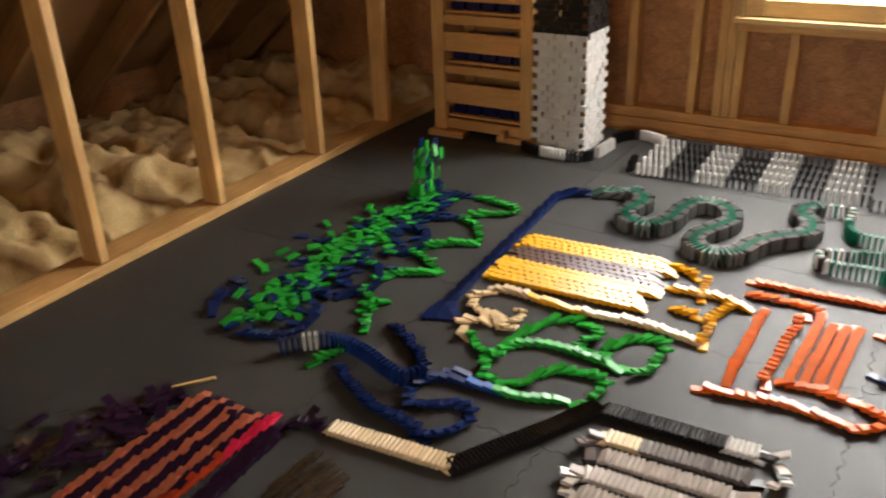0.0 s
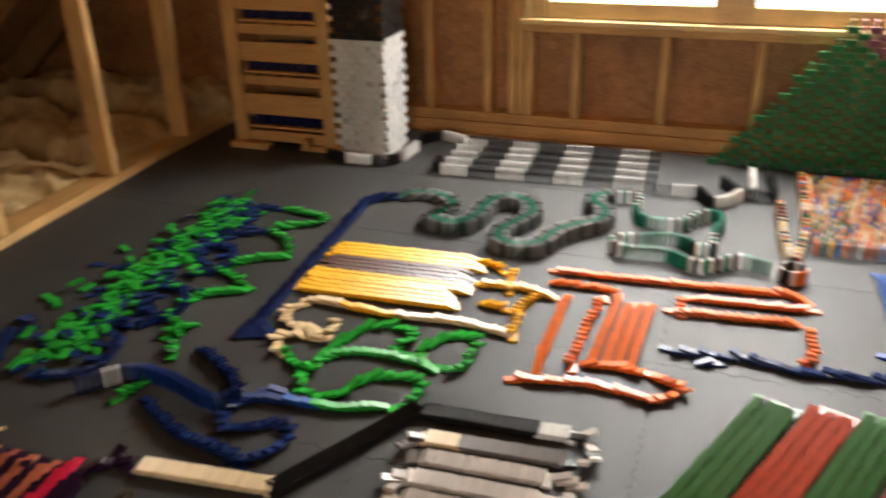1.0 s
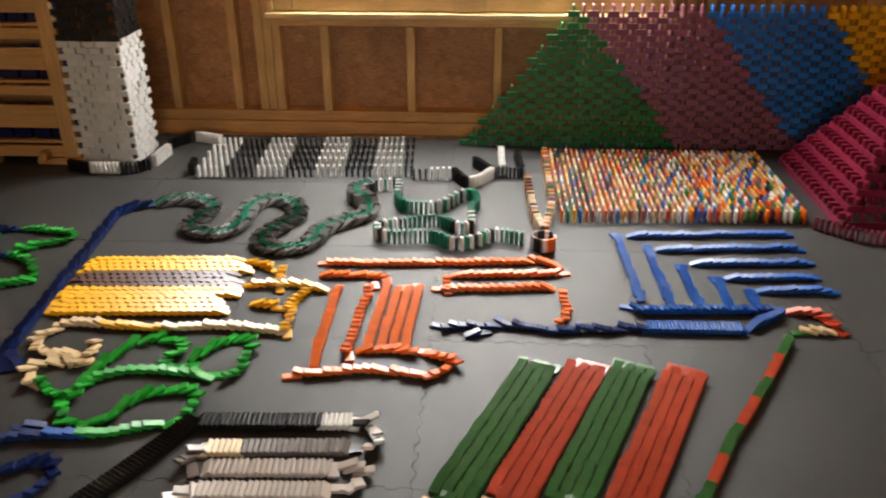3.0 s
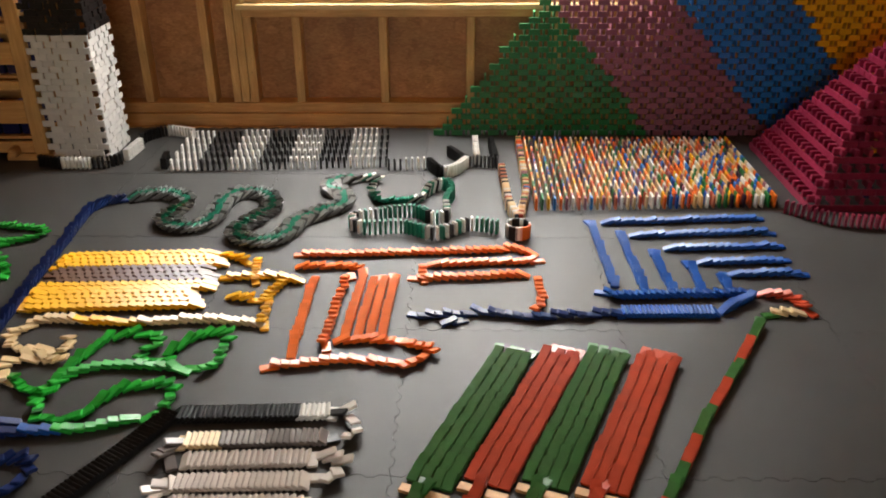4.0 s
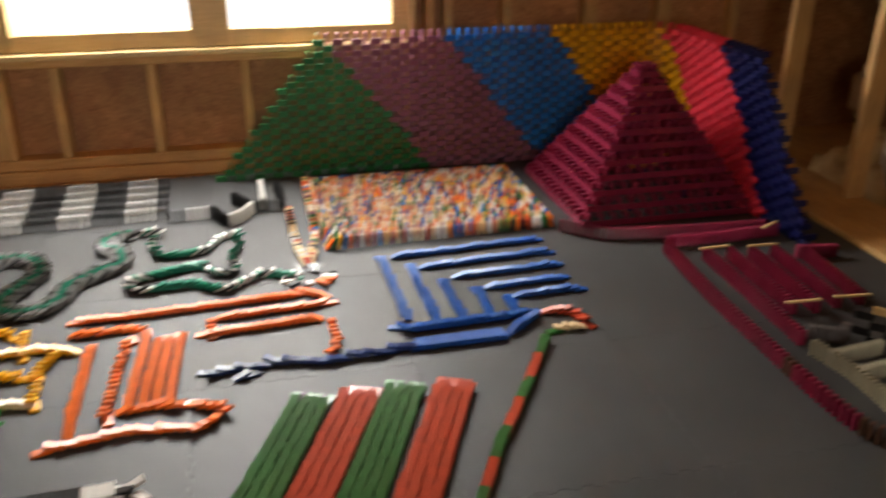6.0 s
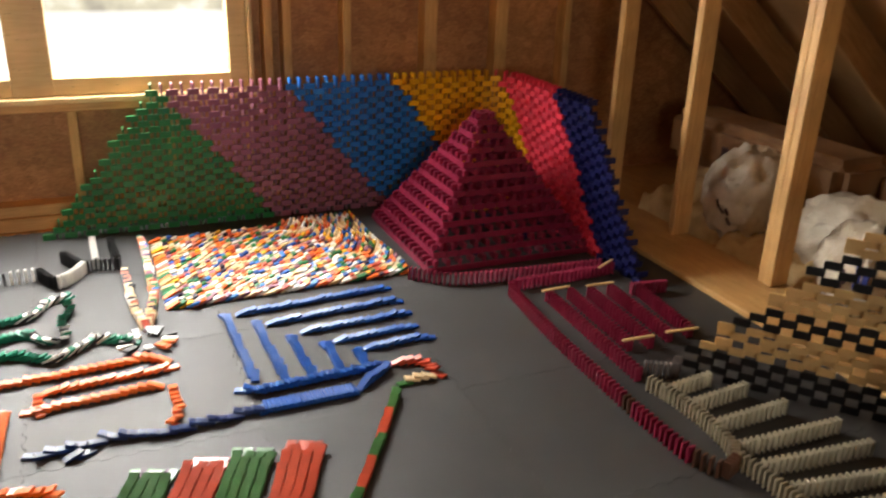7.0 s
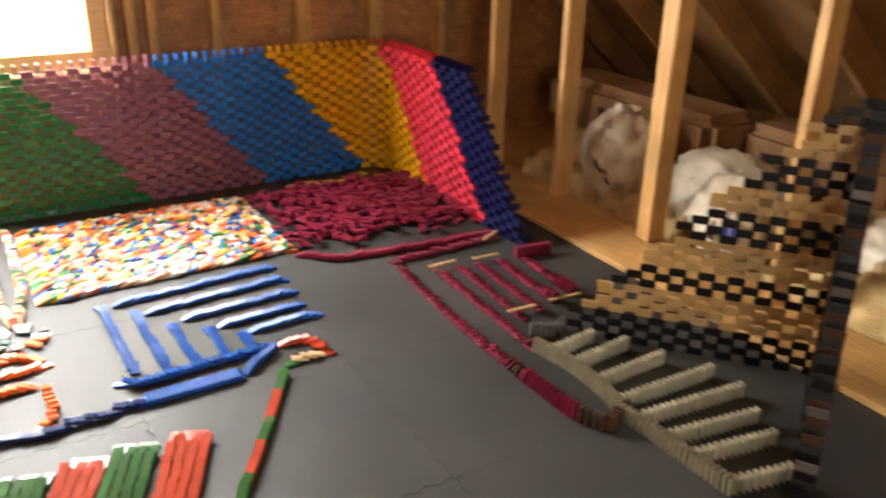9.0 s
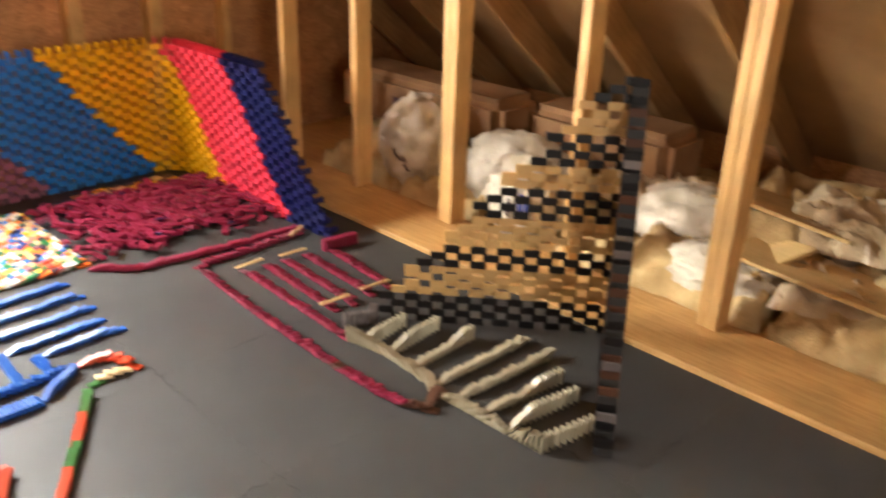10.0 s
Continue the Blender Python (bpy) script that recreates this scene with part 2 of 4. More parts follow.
def along(points, step, smooth=False):
    """Evenly spaced places on a path: x, y, heading in degrees, share of the way, and any further values of the points."""
    pts = [np.array(p, float) for p in points]
    if smooth and len(pts) > 2:
        fine = []
        ext = [2 * pts[0] - pts[1]] + pts + [2 * pts[-1] - pts[-2]]
        for k in range(1, len(ext) - 2):
            p0, p1, p2, p3 = ext[k - 1:k + 3]
            for u in np.arange(0, 1, 0.1):
                fine.append(0.5 * (2 * p1 + (p2 - p0) * u + (2 * p0 - 5 * p1 + 4 * p2 - p3) * u * u + (3 * p1 - p0 - 3 * p2 + p3) * u ** 3))
        pts = fine + [pts[-1]]
    d = [0.0]
    for p, q in zip(pts, pts[1:]):
        d.append(d[-1] + float(np.hypot(*(q - p)[:2])))
    out, total = [], d[-1]
    k = 0
    count = max(1, int(total / step))
    for i in range(count + 1):
        s = min(total, i * step)
        while k < len(d) - 2 and d[k + 1] < s:
            k += 1
        u = (s - d[k]) / max(1e-9, d[k + 1] - d[k])
        p = pts[k] + (pts[k + 1] - pts[k]) * u
        way = pts[min(k + 1, len(pts) - 1)] - pts[k]
        out.append((p[0], p[1], math.degrees(math.atan2(way[1], way[0])), s / total, p[2:]))
    return out


rnd = random.Random(7)
SIDEWAYS = pose(0, TALL / 2, WIDE / 2, 90, 0, 0)


def rest_tip(step):
    return 90 - math.degrees(math.asin(min(0.95, THICK / step)))


def pick(colours, share, i):
    """colours: one name, or names with the share of the way up to which each runs, or a function of share and index."""
    if callable(colours):
        return colours(share, i)
    if isinstance(colours, str):
        return colours
    for upto, c in colours:
        if share <= upto:
            return c
    return colours[-1][1]


def fallen(points, colours, label, step=0.0235, group="toppled domino lines", smooth=False, rough=0.9, name="domino_line", reverse=False, lift=0.0, parent=None, wide=False):
    """A line of dominoes that has toppled: each lies on the next."""
    if reverse:
        points = points[::-1]
    spots = along(points, step, smooth)
    if len(spots) > 4 and not wide:
        spots.pop()
    root = parent or thing(name, points[0][0], points[0][1], label, "dominoes", group)
    tip = rest_tip(step)
    for i, (x, y, a, share, _) in enumerate(spots):
        near_end = i >= len(spots) - 2
        t = 89.5 if i == len(spots) - 1 else tip + rnd.uniform(-3, 3) * rough
        domino(root, pick(colours, share, i), tipped(x + rnd.gauss(0, 0.0008) * rough, y + rnd.gauss(0, 0.0008) * rough, a, t, rnd.gauss(0, 5) * rough + (rnd.uniform(-14, 14) if near_end else 0), lift) @ (SIDEWAYS if wide else pose(0, 0, 0)))
    return root


def toppling(points, colours, label, t0, t1, step=0.021, group="domino lines that topple", smooth=False, offset=0.0, parent=None, stand=False, rough=1.0):
    """A standing line that topples from its first point at t0 to its last at t1 (or at the times that the points carry)."""
    spots = along(points, step, smooth)
    root = parent or thing("domino_line", points[0][0], points[0][1], label, "dominoes", group)
    tip = rest_tip(step)
    for i, (x, y, a, share, more) in enumerate(spots):
        t = float(more[0]) if len(more) else t0 + (t1 - t0) * share
        if offset:
            x, y = x - math.sin(radians(a)) * offset, y + math.cos(radians(a)) * offset
        side = rnd.gauss(0, 1.5)
        up = tipped(x, y, a, 0, side)
        if stand or t > 10.2:
            domino(root, pick(colours, share, i), up)
            continue
        last = 89 if i == len(spots) - 1 else tip + rnd.uniform(-3, 3)
        end = tipped(x + rnd.gauss(0, 0.001), y + rnd.gauss(0, 0.001), a, last, side + rnd.gauss(0, 6) * rough)
        if t < 0.05:
            domino(root, pick(colours, share, i), end)
            continue
        half = tipped(x, y, a, last * 0.35, side)
        rows = [(0, up), (max(0.03, t), up), (t + 0.12, half), (t + 0.26, end), (max(10.0, t + 0.4), end)]
        domino(root, pick(colours, share, i), up, rows)
    return root


def standing(points, colours, label, step=0.021, group="standing domino lines", smooth=False, parent=None):
    return toppling(points, colours, label, 99, 99, step, group, smooth, 0.0, parent, True)


def edgewise(x, y, z, a, along_wall=True):
    """A domino on its long edge, its length along a (or across it)."""
    if not along_wall:
        a += 90
    c, s = math.cos(radians(a)), math.sin(radians(a))
    m = Matrix(((s, 0, c, x - c * TALL / 2), (-c, 0, s, y - s * TALL / 2), (0, 1, 0, z + WIDE / 2), (0, 0, 0, 1)))
    return m


def checks(limit, place, rows, colour_at, holder, cell, keep):
    """An openwork wall of dominoes on edge: a panel over every second cell, a post across in each gap, posts on top."""
    for k in range(rows + 1):
        z = k * WIDE
        for i in range(int(limit / cell)):
            s = (i + 0.5) * cell
            if not keep(s, min(z, (rows - 1) * WIDE) + WIDE / 2):
                continue
            x, y, a = place(s)
            c = colour_at(s, z)
            jig = rnd.gauss(0, 0.0007)
            flat = k < rows and (i + k) % 2 == 0
            if not flat:
                x, y = x - 0.021 * math.sin(radians(a)), y + 0.021 * math.cos(radians(a))
            domino(holder(c, x, y), c, edgewise(x + jig, y - jig, z, a + rnd.gauss(0, 0.6 if flat else 1.5), flat), None, flat)


# ---- the room ----


def foam_tile():
    """An interlocking foam mat, 0.61 m square, with a toothed edge that fits its neighbours."""
    side, teeth = 0.61, 10
    edge = []
    for k in range(teeth):
        u0 = side * k / teeth
        w = side / teeth
        for u, d in ((0.08, -0.005), (0.42, -0.005), (0.58, 0.005), (0.92, 0.005)):
            edge.append((u0 + u * w, d))
    gap = 0.0006
    low = [(u, d + gap) for u, d in edge if 0.012 < u < side - 0.012]
    high = [(u, d + side - gap) for u, d in edge if 0.012 < u < side - 0.012]
    poly = [(gap, gap)] + low + [(side - gap, gap)] + [(d - gap + side, u) for u, d in edge if 0.012 < u < side - 0.012] + [(side - gap, side - gap)] + high[::-1] + [(gap, side - gap)] + [(d + gap, u) for u, d in edge if 0.012 < u < side - 0.012][::-1]
    bm = bmesh.new()
    f = bm.faces.new([bm.verts.new((x, y, 0)) for x, y in poly])
    ext = bmesh.ops.extrude_face_region(bm, geom=[f])
    for v in ext["geom"]:
        if isinstance(v, bmesh.types.BMVert):
            v.co.z -= 0.012
    bmesh.ops.recalc_face_normals(bm, faces=bm.faces[:])
    return bm


floor = tagged(block("floor", -3.4, 5.3, -2.2, 3.84, -0.05, -0.0125, PLY, None, 0), "plywood attic subfloor under dark foam mats", "floor", kind="structure")
TILE_MESH = mesh_of("foam_tile", foam_tile(), FOAM)
for ix in range(8):
    for iy in range(9):
        ob = new("foam_tile", TILE_MESH)
        ob.parent = floor
        ob.location = Vector((-1.63 + 0.61 * ix, -1.83 + 0.61 * iy, rnd.uniform(0, 0.0006))) - floor.location

# gable wall with the window
wall_back = tagged(block("wall_back", -3.3, -0.06, 3.84, 3.86, -0.05, 2.6, BOARD, None, 0), "reddish strand board gable wall between bare studs", "wall", kind="structure")
O = wall_back.location


def gable(name, x0, x1, y0, y1, z0, z1, mat, edge=0.003):
    ob = block(name, x0, x1, y0, y1, z0, z1, mat, None, edge)
    ob.parent = wall_back
    ob.location -= O
    return ob


for n_, a in (("board_panel", (1.8, 5.2, 3.84, 3.86, -0.05, 2.6)), ("board_panel", (-0.06, 1.8, 3.84, 3.86, -0.05, 0.57)), ("board_panel", (-0.06, 1.8, 3.84, 3.86, 1.85, 2.6))):
    gable(n_, *a, BOARD, 0)
gable("bottom_plate", -1.7, 3.5, 3.725, 3.84, -0.012, 0.05, PLATE)
gable("bottom_plate", -1.7, 3.5, 3.745, 3.84, 0.0505, 0.1, PLATE)
for x in (-1.42, -0.985, -0.585, -0.275, -0.15, -0.108, 1.865, 1.955, 2.245, 2.665, 3.06, 3.47):
    w = 0.07 if x in (3.06, 2.665) else 0.04
    gable("stud", x, x + w, 3.75 + rnd.uniform(0, 0.004), 3.84, 0.1, 2.5, STUD)
for x in (-0.065, 0.165, 0.575, 0.99, 1.4, 1.76):
    gable("cripple_stud", x, x + 0.04, 3.752, 3.84, 0.1, 0.51, STUD)
gable("rough_sill", -0.066, 1.81, 3.748, 3.84, 0.511, 0.549, PLATE)
gable("header", -0.066, 1.81, 3.75, 3.84, 1.86, 2.0, PLATE)

window_1 = tagged(new("window_1"), "double pine-framed window with bright daylight outside", "window", kind="structure")
window_1.location = (0.87, 3.78, 0.55)
W = window_1.location


def win(name, x0, x1, y0, y1, z0, z1, mat, edge=0.004):
    ob = block(name, x0, x1, y0, y1, z0, z1, mat, None, edge)
    ob.parent = window_1
    ob.location -= W
    return ob


win("window_sill", -0.085, 1.83, 3.715, 3.85, 0.55, 0.575, CASING)
for z0, z1 in ((0.576, 0.652), (1.78, 1.85)):
    win("window_frame", 0.04, 1.715, 3.765, 3.84, z0, z1, CASING)
for x0, x1 in ((-0.045, 0.039), (0.79, 0.957), (1.703, 1.79)):
    win("window_frame", x0, x1, 3.76, 3.842, 0.5765, 1.85, CASING)
win("trim", 1.791, 1.812, 3.735, 3.85, 0.5765, 1.85, CASING)
win("trim", -0.068, -0.046, 3.735, 3.85, 0.5765, 1.85, CASING)
for x0, x1 in ((0.039, 0.79), (0.957, 1.703)):
    pane = win("pane", x0, x1, 3.805, 3.809, 0.652, 1.78, GLASS, 0)
    pane.visible_shadow = False
tagged(block("backdrop", -26, 30, 22, 22.1, -14, 22, OUT, None, 0), "bleached lawn and bare trees outside", "backdrop", kind="structure")

# knee walls of bare studs; the left one runs slightly askew
wall_left = tagged(new("wall_left"), "open knee wall of bare pine studs", "wall", kind="structure")
wall_left.matrix_basis = pose(-1.505, 0.95, 0, 0, 0, 3.4)
plate_l = part("bottom_plate", chamfered(0.14, 6.0, 0.05, 0.003), PLATE_Y, wall_left, m=pose(-0.072, -0.1, -0.012))
for y in (-2.7, -2.09, -1.47, -0.86, -0.24, 0.37, 0.965, 1.64, 2.225):
    part("stud", chamfered(0.09, 0.039, 1.4, 0.003), STUD, wall_left, m=pose(-0.055, y, 0.0382, 0, rnd.gauss(0, .4), rnd.gauss(0, 1)))
wall_right = tagged(new("wall_right"), "open knee wall of bare pine studs", "wall", kind="structure")
wall_right.location = (3.48, 0, 0)
part("bottom_plate", chamfered(0.34, 5.9, 0.034, 0.003), PLATE_Y, wall_right, m=pose(-0.075, 0.75, -0.012))
for k, y in enumerate((3.26, 2.70, 2.085, 1.46, 0.845, 0.23, -0.38, -0.99, -1.6)):
    part("stud", chamfered(0.09, 0.04, 1.38, 0.003), STUD, wall_right, m=pose(0.05, y, 0.022, 0, rnd.gauss(0, .3), rnd.gauss(0, 1)))
    if k in (2, 4):
        part("stud", chamfered(0.09, 0.038, 1.38, 0.003), STUD, wall_right, m=pose(0.056, y + 0.04, 0.022))

# sloping roof with rafters, ceiling, rear wall
for side in (-1, 1):
    roof = tagged(new("roof"), "dark strand board roof deck over sloping rafters", "roof", kind="structure")
    x0, x1 = (-3.3, -0.3) if side < 0 else (5.15, 2.1)
    roof.location = (x0, 0, 0.0)
    slope = math.degrees(math.atan2(2.45, abs(x1 - x0)))
    length = math.hypot(2.45, x1 - x0)
    turn = pose(0, 0, 0, 0, 0, 0 if side < 0 else 180) @ pose(0, 0, 0, 0, -slope, 0)
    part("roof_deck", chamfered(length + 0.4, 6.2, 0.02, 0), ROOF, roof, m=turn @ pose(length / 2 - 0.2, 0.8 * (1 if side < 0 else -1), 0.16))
    part("eave_board", chamfered(0.02, 6.2, 0.6, 0), BOARD, roof, m=pose(0.02 * side, 0.8, -0.06))
    for k in range(10):
        y = -2.0 + 0.612 * k + 0.2
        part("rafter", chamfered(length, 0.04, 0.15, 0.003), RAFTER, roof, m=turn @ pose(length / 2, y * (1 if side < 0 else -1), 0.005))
tagged(block("ceiling", -1.0, 2.9, -2.2, 3.86, 2.3, 2.32, BOARD, None, 0), "strand board attic ceiling", "ceiling", kind="structure")
# out of view: closes the room, its opening made to suit the rear fill
rear = tagged(block("wall_rear", -3.3, 0.1, -2.24, -2.2, -0.05, 2.6, BOARD, None, 0), "unseen strand board rear gable wall with an opening for the added fill", "wall", kind="structure")
for a in ((1.7, 5.2, -0.05, 2.6), (0.1, 1.7, -0.05, 0.72), (0.1, 1.7, 1.78, 2.6)):
    ob = block("board_panel", a[0], a[1], -2.24, -2.2, a[2], a[3], BOARD, None, 0)
    ob.parent = rear
    ob.location -= rear.location


# insulation between the joists, bags, paper rolls and boards under the eaves
def lumpy(nx, ny, sx, sy, height, seed, rough=0.04):
    bm = bmesh.new()
    grid = []
    for i in range(nx):
        row = []
        for j in range(ny):
            u, v = i / (nx - 1), j / (ny - 1)
            rim = min(1, 6 * min(u, 1 - u, v, 1 - v)) ** 0.5
            p = Vector((u * sx * 5 + seed * 7.3, v * sy * 5, seed))
            z = height * rim * (0.75 + 0.5 * noise.noise(p)) + rough * noise.noise(p * 3.1) + rough * 0.35 * noise.noise(p * 7) + rough * 0.2 * noise.noise(p * 19)
            row.append(bm.verts.new(((u - 0.5) * sx + 0.03 * noise.noise(p * 2), (v - 0.5) * sy + 0.03 * noise.noise(p * 2 + Vector((9, 0, 0))), max(-0.03, z if rim > 0 else -0.03))))
        grid.append(row)
    for i in range(nx - 1):
        for j in range(ny - 1):
            f = bm.faces.new((grid[i][j], grid[i + 1][j], grid[i + 1][j + 1], grid[i][j + 1]))
            f.smooth = True
    return bm


for k in range(9):
    b = tagged(new("insulation_batt", mesh_of("insulation_batt", lumpy(64, 28, 1.5, 0.6, 0.12 + 0.05 * (k % 3), k), FLUFF)), "lumpy yellow fibreglass insulation between attic joists", "insulation", "insulation batts")
    b.location = (-2.45, -1.3 + 0.612 * k, -0.01)
for k in range(8):
    b = tagged(new("insulation_batt", mesh_of("insulation_batt", lumpy(64, 28, 1.45, 0.6, 0.1 + 0.07 * ((k + 1) % 3), k + 20), FLUFF)), "lumpy yellow fibreglass insulation between attic joists", "insulation", "insulation batts")
    b.location = (4.35, -1.4 + 0.612 * k, -0.01)


def bag(x, y, z, sx, sy, sz, seed, label):
    bm = bmesh.new()
    bmesh.ops.create_icosphere(bm, subdivisions=4, radius=1)
    for v in bm.verts:
        p = v.co * 1.7 + Vector((seed, 0, 0))
        crease = abs(noise.noise(p * 1.6)) * 0.32 + abs(noise.noise(p * 3.3)) * 0.14
        v.co *= 1.06 - crease
        v.co = Vector((v.co.x * sx, v.co.y * sy, max(-0.72, v.co.z) * sz))
    for f in bm.faces:
        f.smooth = rnd.random() < 0.8
    ob = tagged(new("plastic_bag", mesh_of("plastic_bag", bm, BAG)), label, "bag", "insulation bags")
    ob.location = (x, y, z + 0.72 * sz)
    return ob


def stamp(ob, heading, rise, mat, wide, high, turn=0.0):
    """A printed bar on a bag's skin, on the side that faces a heading and a rise."""
    out = Vector((math.cos(radians(heading)) * math.cos(radians(rise)), math.sin(radians(heading)) * math.cos(radians(rise)), math.sin(radians(rise))))
    v = max(ob.data.vertices, key=lambda q: q.co.normalized().dot(out))
    face = v.normal.to_track_quat("Z", "Y").to_matrix().to_4x4()
    part("print_bar", chamfered(wide, high, 0.004, 0.001), mat, ob, m=Matrix.Translation(v.co - v.normal * 0.001) @ face @ pose(0, 0, 0, 0, 0, turn))


bag_a = bag(3.84, 2.62, 0.012, 0.21, 0.21, 0.25, 2, "crumpled pale plastic insulation bag with dark print")
bag_b = bag(3.7, 1.83, 0.012, 0.15, 0.2, 0.2, 5, "crumpled white plastic bag with a blue stripe")
bag(4.12, 1.28, 0.012, 0.25, 0.3, 0.14, 9, "crumpled pale plastic bag lying among insulation")
bag(3.95, 2.1, 0.012, 0.22, 0.3, 0.19, 12, "crumpled pale plastic insulation bag")
bag(3.78, 0.98, 0.012, 0.14, 0.22, 0.11, 15, "crumpled white plastic bag behind the floor plate")
for k in range(4):
    stamp(bag_a, 186 + 8 * k, -4 - 5 * k, INK, 0.014, 0.04, 25)
for k in range(2):
    stamp(bag_b, 212 + 9 * k, 6, INK_BLUE, 0.022, 0.09)
for k in range(3):
    stamp(bag_b, 190, -12 + 13 * k, INK, 0.02, 0.025)
for y0, y1, z0, x0 in ((2.3, 3.5, 0.15, 4.2), (1.5, 2.3, 0.12, 4.4)):
    pack = thing("insulation_pack", x0, (y0 + y1) / 2, "brown kraft-paper faced insulation pack under the roof", "package", "insulation packs", z0)
    part("pack_body", chamfered(0.34, y1 - y0, 0.27, 0.05, True, 3), PAPER, pack)
    for dy in (-0.25, 0.1, 0.3):
        part("print_bar", chamfered(0.004, 0.05, 0.06, 0.001), INK, pack, m=pose(-0.17, dy * (y1 - y0), 0.1))
for x, y, z, rx, ry, rz, ln, wd in ((4.0, 0.42, 0.1, 6, -8, 100, 1.1, 0.42), (3.95, 1.0, 0.13, -14, 10, 62, 0.5, 0.3), (4.3, 0.95, 0.2, 12, 12, 20, 0.6, 0.4)):
    ob = tagged(new("board_offcut", mesh_of("board_offcut", chamfered(ln, wd, 0.014, 0.003), CASING)), "pale plywood offcut lying on the insulation", "board", "loose boards")
    ob.matrix_basis = pose(x, y, z, rx, ry, rz)
for x, y, z, rz, sx, sy, seed in ((3.98, 0.72, 0.1, 30, 0.5, 0.34, 41), (4.2, 1.5, 0.16, 80, 0.55, 0.4, 43), (4.35, 0.75, 0.2, 10, 0.6, 0.45, 45)):
    ob = tagged(new("plastic_sheet", mesh_of("plastic_sheet", lumpy(20, 14, sx, sy, 0.06, seed, 0.05), SHEET)), "crumpled pale plastic sheet on the insulation", "sheet", "crumpled sheets")
    ob.matrix_basis = pose(x, y, z, 0, 0, rz)
    for f in ob.data.polygons:
        f.use_smooth = (f.index * 7) % 3 > 0

# slatted rack behind the tower
rack = thing("slatted_rack", -1.12, 3.2, "unpainted pine slatted rack standing on the mats", "rack")


def slat(name, x0, x1, z0, z1, y0, y1, edge=0.004):
    part(name, chamfered(x1 - x0, y1 - y0, z1 - z0, edge), PLATE if name != "post" else STUD, rack, m=pose((x0 + x1) / 2 + 1.12, (y0 + y1) / 2 - 3.2, z0))


for x0, x1 in ((-1.385, -1.318), (-0.9, -0.838)):
    slat("post", x0, x1, 0.03, 1.2, 3.2, 3.235)
    slat("post", x0, x1, 0.03, 1.2, 3.5, 3.535)
for z0, z1 in ((0.035, 0.085), (0.167, 0.268), (0.312, 0.354), (0.423, 0.515), (0.55, 0.595), (0.66, 0.76), (0.8, 0.84)):
    slat("slat", -1.317, -0.901, z0, z1, 3.205, 3.228)
    slat("slat", -1.317, -0.901, z0, z1, 3.505, 3.53)
for z0 in (0.09, 0.36, 0.6):
    slat("shelf", -1.317, -0.901, z0, z0 + 0.012, 3.229, 3.504)
slat("foot", -1.40, -1.2, 0, 0.03, 3.16, 3.24)
slat("foot", -1.03, -0.82, 0, 0.03, 3.2, 3.26)
slat("foot", -0.99, -0.955, 0.031, 0.075, 3.14, 3.199, 0.008)
for k in range(3):
    for j in range(5):
        c = thing("storage_box", -1.27 + 0.085 * j, 3.36, "dark navy box stored on the slatted rack shelf", "box", "boxes on the rack", (0.102, 0.372, 0.612)[k])
        part("box_body", chamfered(0.075, 0.2, 0.085 + 0.03 * rnd.random(), 0.004), PLASTIC["indigo"], c)

# ---- domino structures ----

# tower: pale below, black above
for zlow, rows, colour, label in ((0.0, 21, "white", "tall square tower of stacked white dominoes"), (21 * WIDE, 10, "black", "black upper part of the square domino tower")):
    faces = thing("domino_tower", -0.71, 3.325, label, "domino tower", "tower", zlow)
    x0, x1, y0, y1 = -0.837, -0.583, 3.205, 3.445
    for k in range(rows):
        z = zlow + k * WIDE
        off = (k % 2) * 0.026
        for i in range(5 - k % 2):
            for face in range(2):
                s = 0.027 + i * 0.0545 + off
                px, py, a = ((x0 + s, y0, 0), (x1, y0 + s, 90), (x1 - s, y1, 180), (x0, y1 - s, 270))[face]
                domino(faces, colour, edgewise(px + rnd.gauss(0, 0.0022), py + rnd.gauss(0, 0.0022), z, a + rnd.gauss(0, 2.5)))

# the long striped wall, round the corner
CORNER, RAD = 2.9, 0.13


def wall_place(s):
    x, q = 0.84 + s, RAD * math.pi / 2
    straight = CORNER - 0.84
    if s < straight:
        return 0.84 + s, 3.555, 0
    if s < straight + q:
        u = (s - straight) / RAD
        return CORNER + RAD * math.sin(u), 3.555 - RAD + RAD * math.cos(u), -math.degrees(u)
    return CORNER + RAD, 3.555 - RAD - (s - straight - q), -90


BANDS = (("moss", 0.52, "dark green"), ("mauve", 1.07, "dusty mauve"), ("sky", 1.58, "sky blue"), ("gold", 2.13, "golden yellow"), ("scarlet", 2.62, "bright red"), ("indigo", 9, "dark indigo"))


def wall_colour(s, z):
    top = s - (0.62 - z) * 0.78
    for c, upto, _ in BANDS:
        if top < upto:
            return c


HOLD = {}
for c, upto, word in BANDS:
    x, y, _ = wall_place(min(upto, 3.2) - 0.25)
    HOLD[c] = thing("domino_wall", x, y, f"{word} diagonal section of openwork domino wall", "domino wall", "striped wall")
checks(3.42, wall_place, 24, wall_colour, lambda c, x, y: HOLD[c], 0.043, lambda s, z: z * 0.8 < s < 3.42 - z * 0.8)

